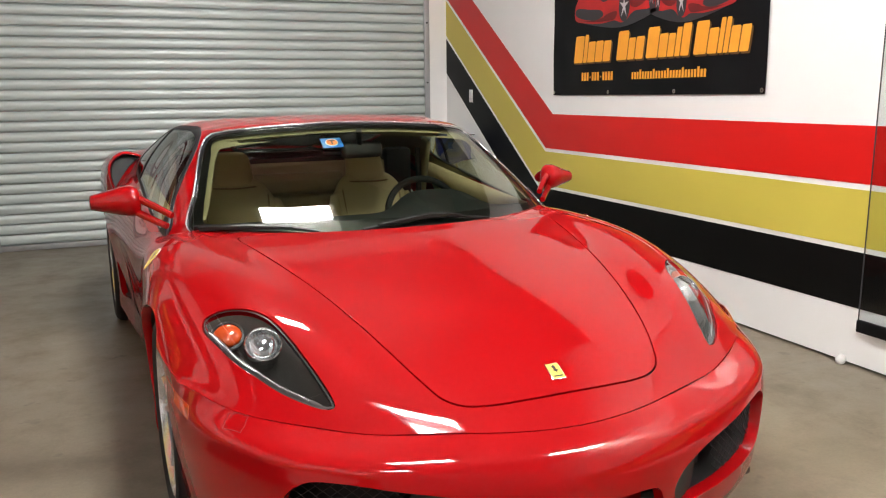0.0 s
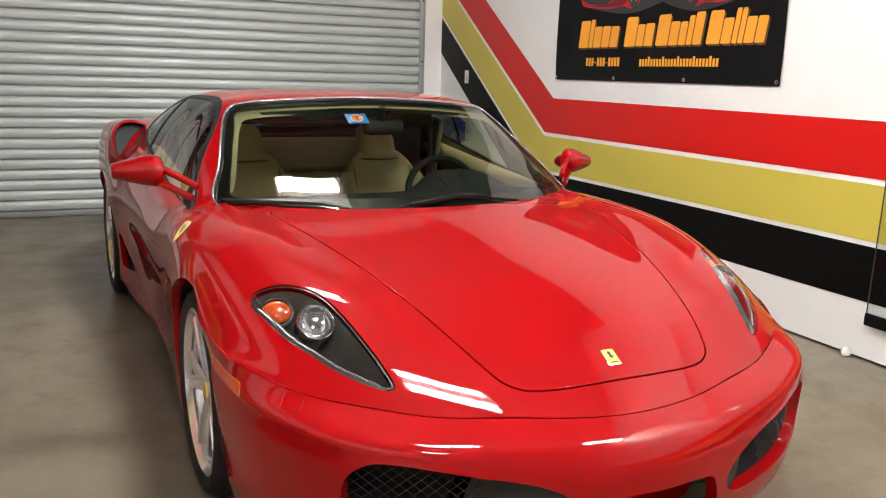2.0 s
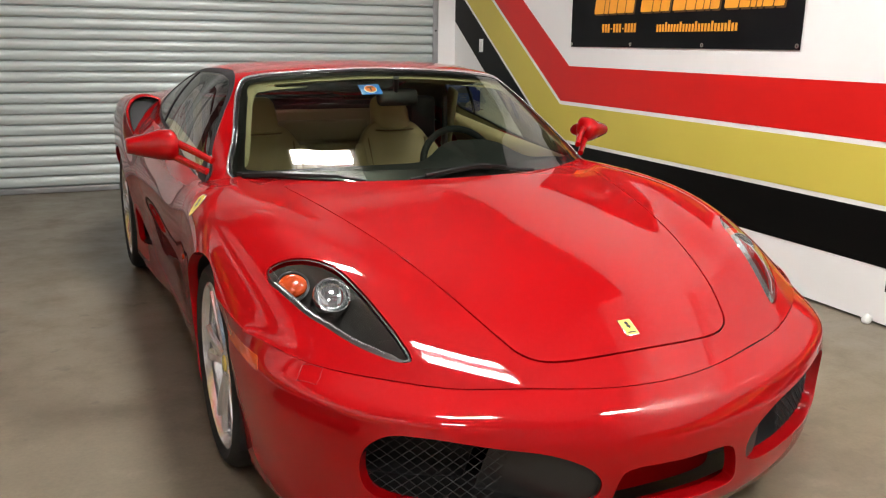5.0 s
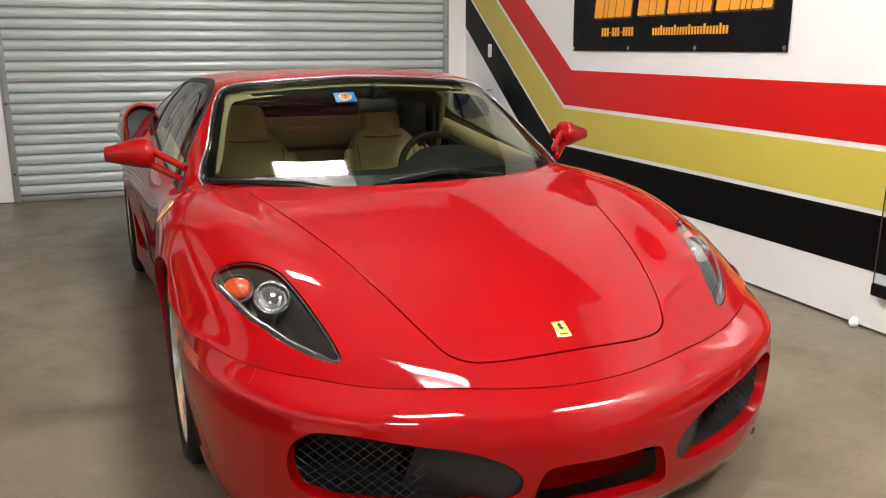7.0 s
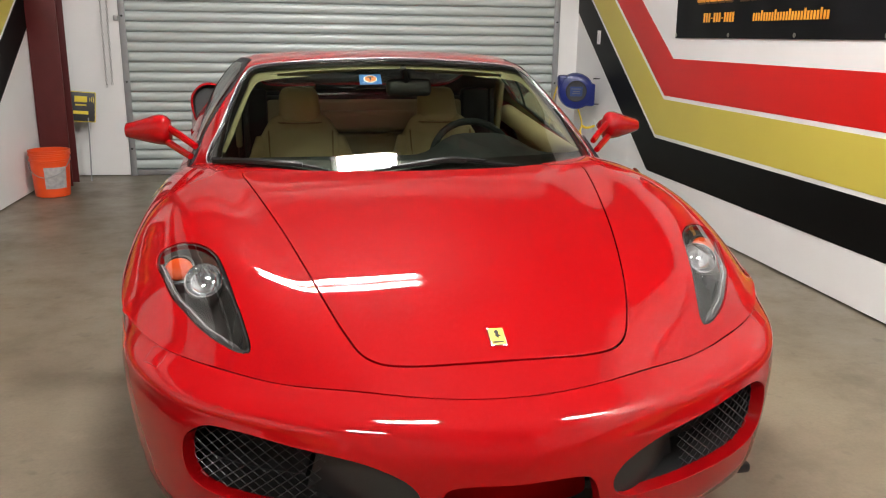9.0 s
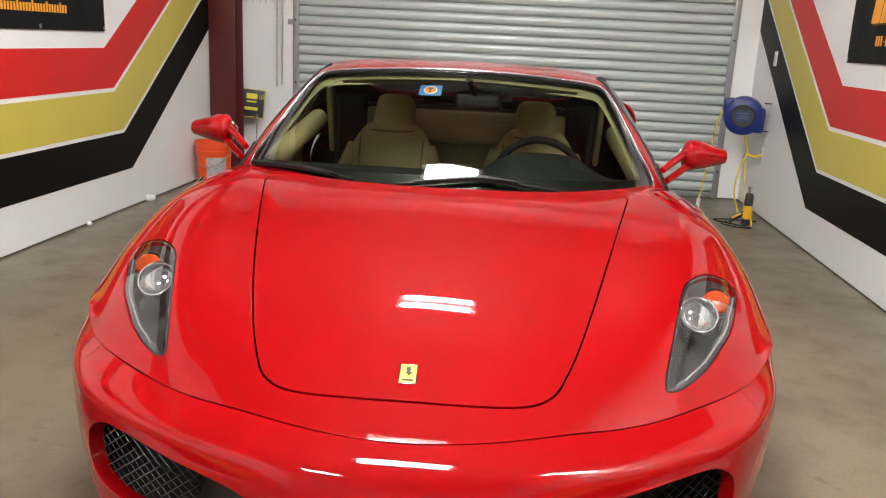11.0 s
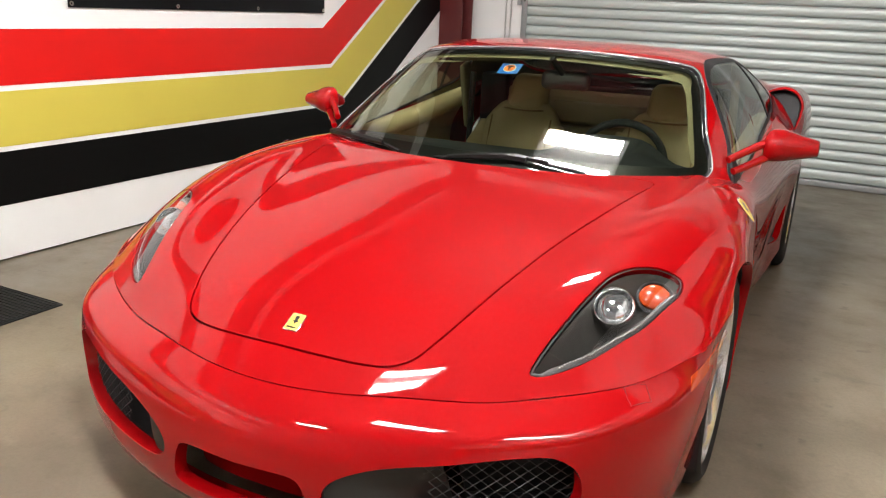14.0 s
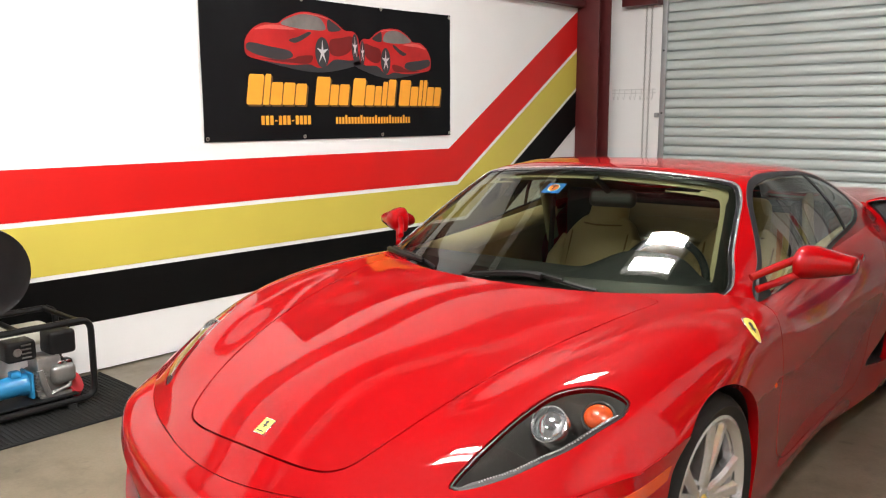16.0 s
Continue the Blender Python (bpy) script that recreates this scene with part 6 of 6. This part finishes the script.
def hoop(pts, r=0.016, closed=True):
    p = []
    n = len(pts)
    for i in range(n):
        a, b, c = Vector(pts[i - 1]), Vector(pts[i]), Vector(pts[(i + 1) % n])
        u, w = (a - b).normalized() * 0.06, (c - b).normalized() * 0.06
        for t in np.linspace(0, 1, 6):
            p.append((b + u) * (1 - t) ** 2 + b * 2 * t * (1 - t) + (b + w) * t**2)
    return Geo().tube([tuple(q) for q in p], r, 10, closed=closed)


for x in (XA, XB):
    part("side_hoop", hoop([(x, YA, 0.03), (x, YB, 0.03), (x, YB, H), (x, YA, H)]), frame_black, pw)
for y, z in ((YA + 0.03, H), (YB - 0.06, H), (0.05, H), (YA + 0.1, 0.03), (YB - 0.1, 0.03)):
    part("cross_tube", Geo().tube([(XA, y, z), (XB, y, z)], 0.013, 8), frame_black, pw)
for x, y in ((XA, YA + 0.12), (XB, YA + 0.12), (XA, YB - 0.12), (XB, YB - 0.12)):
    part("rubber_foot", Geo().lathe([(0.001, -0.012), (0.024, -0.012), (0.024, 0.02), (0.001, 0.02)], 16, pose(x, y, 0)), rubber, pw)
part("base_plate", Geo().box((0.38, 0.62, 0.008), (0, 0.0, 0.055), 0.002), frame_black, pw)
eng = part("engine", Geo().box((0.16, 0.17, 0.13), (0.06, 0.215, 0.125), 0.02).box((0.13, 0.12, 0.09), (0.08, 0.20, 0.215), 0.02).box((0.06, 0.12, 0.095), (0.15, 0.255, 0.165), 0.028, seg=4).box((0.19, 0.15, 0.03), (0.06, 0.22, 0.062), 0.008).tube([(0.15, 0.15, 0.20), (0.16, 0.16, 0.13), (0.155, 0.18, 0.075)], 0.016, 8).tube([(0.145, 0.20, 0.075), (0.155, 0.28, 0.10), (0.14, 0.30, 0.16)], 0.013, 8), cast_alu, pw, "grey cast metal engine block")
for k in range(6):
    part("cooling_fin", Geo().box((0.15, 0.05, 0.004), (0.08, 0.155, 0.10 + 0.016 * k), 0.001), cast_alu, eng)
part("fuel_tank", Geo().box((0.18, 0.30, 0.09), (-0.06, 0.14, 0.335), 0.03, seg=3), tank_white, pw, "cream fuel tank")
part("air_filter", Geo().box((0.13, 0.13, 0.12), (0.07, 0.275, 0.31), 0.02, seg=3), black_plastic, pw, "black air filter box")
part("muffler", Geo().box((0.12, 0.14, 0.10), (0.08, 0.08, 0.305), 0.02, seg=3), black_plastic, pw, "black muffler cover")
for k in range(4):
    part("muffler_slot", Geo().box((0.004, 0.045, 0.007), (0.141, 0.10, 0.275 + 0.02 * k), 0.001), print_grey, pw)
part("muffler_disc", Geo().lathe([(0.001, 0.004), (0.016, 0.004), (0.020, 0)], 16, pose(0.14, 0.06, 0.305, 0, 90)), print_grey, pw)
part("carburettor", Geo().box((0.07, 0.08, 0.06), (0.12, 0.27, 0.20), 0.015).tube([(0.11, 0.17, 0.20), (0.12, 0.24, 0.19), (0.10, 0.28, 0.23)], 0.008, 8), chrome, pw)
part("starter_cover", Geo().lathe([(0.001, 0.03), (0.06, 0.025), (0.075, 0.0), (0.001, -0.005)], 24, pose(0.09, 0.315, 0.085, 0, 60, 40)), engine_red, pw, "red recoil starter")
pump = part("pump", Geo().box((0.13, 0.14, 0.12), (0.07, -0.20, 0.13), 0.02, seg=3).lathe([(0.001, 0), (0.050, 0), (0.050, 0.25), (0.056, 0.26), (0.056, 0.29), (0.001, 0.29)], 28, pose(0.08, -0.17, 0.13, -90)).box((0.13, 0.018, 0.13), (0.08, 0.115, 0.13), 0.008).box((0.05, 0.05, 0.04), (0.08, 0.06, 0.185), 0.01), pump_blue, pw, "blue pump body")
part("pump_head", Geo().box((0.12, 0.09, 0.13), (0.06, -0.30, 0.17), 0.015), grommet, pump)
# hose reel above the frame
rm = pose(-0.02, -0.06, 0.70, 0, 90)
for e in (0.17, -0.17):
    part("reel_flange", Geo().lathe([(0.03, 0.0), (0.09, 0.006), (0.12, 0.002), (0.19, 0.004), (0.205, 0.010), (0.208, 0.0), (0.205, -0.008), (0.19, -0.002), (0.12, -0.004), (0.03, -0.006)], 48, rm @ pose(0, 0, e), closed=True), frame_black, pw, "black steel hose reel flange")
part("hose", Geo().lathe([(0.06, -0.15)] + [(0.13 + 0.010 * abs(math.sin(k * math.pi / 2)), -0.15 + 0.0125 * k) for k in range(25)] + [(0.06, 0.15)], 40, rm), rubber, pw, "coiled black hose")
part("reel_axle", Geo().tube([(-0.24, -0.06, 0.70), (0.22, -0.06, 0.70)], 0.016, 10), frame_black, pw)
part("axle_bolt", Geo().lathe([(0.001, 0.012), (0.011, 0.012), (0.011, 0)], 8, rm @ pose(-0.06, 0.03, 0.18)), chrome, pw)
for x in (XA + 0.01, XB + 0.035):
    part("reel_arm", Geo().tube([(x, -0.17, H), (x, -0.14, 0.58), (x, -0.10, 0.68), (x, -0.06, 0.71)], 0.020, 10), frame_black, pw)

# clear vinyl sheet rolled down over the right wall
vinyl = glass("clear_vinyl", (0.72, 0.76, 0.76), rough=0.08)
vs = thing("vinyl_curtain", "clear plastic sheet hanging against the wall with a black hem", "plastic curtain")
v = [(X_RIGHT - 0.035 + 0.006 * math.sin(j * 1.3) * (1 - i / 20), -1.155 - 0.075 * j - 0.02 * (i / 20), 0.235 + 2.1 * i / 20) for i in range(21) for j in range(25)]
f = [(i * 25 + j, i * 25 + j + 1, (i + 1) * 25 + j + 1, (i + 1) * 25 + j) for i in range(20) for j in range(24)]
part("clear_sheet", Geo().add(v, f), vinyl, vs).visible_shadow = False
part("hem", Geo().box((0.02, 1.82, 0.06), (X_RIGHT - 0.035, -1.15 - 0.91, 0.215), 0.006), vinyl_black, vs, "black hem bar")
part("edge_tape", Geo().tube([(X_RIGHT - 0.036, -1.155, 0.24), (X_RIGHT - 0.036, -1.175, 2.33)], 0.003, 6), print_dark, vs)
part("hanging_rod", Geo().tube([(X_RIGHT - 0.04, -1.12, 2.34), (X_RIGHT - 0.04, -3.0, 2.34)], 0.015, 10), rail_steel, vs)

# small flecks at the foot of the walls
white_plug = material("white_scrap", (0.75, 0.75, 0.74), rough=0.6)
for x, y, sx in ((X_RIGHT - 0.02, -1.06, 0.035), (X_LEFT + 0.025, 2.19, 0.04), (X_LEFT + 0.02, 1.3, 0.02)):
    s_ob = part("paper_scrap", Geo().ball((sx, sx * 0.7, sx * 0.8), (0, 0, sx * 0.55), 6), white_plug, m=pose(x, y, 0, 0, 0, 30))
    tagged(s_ob, "small crumpled white scrap at the wall's foot", "scrap", "scraps")
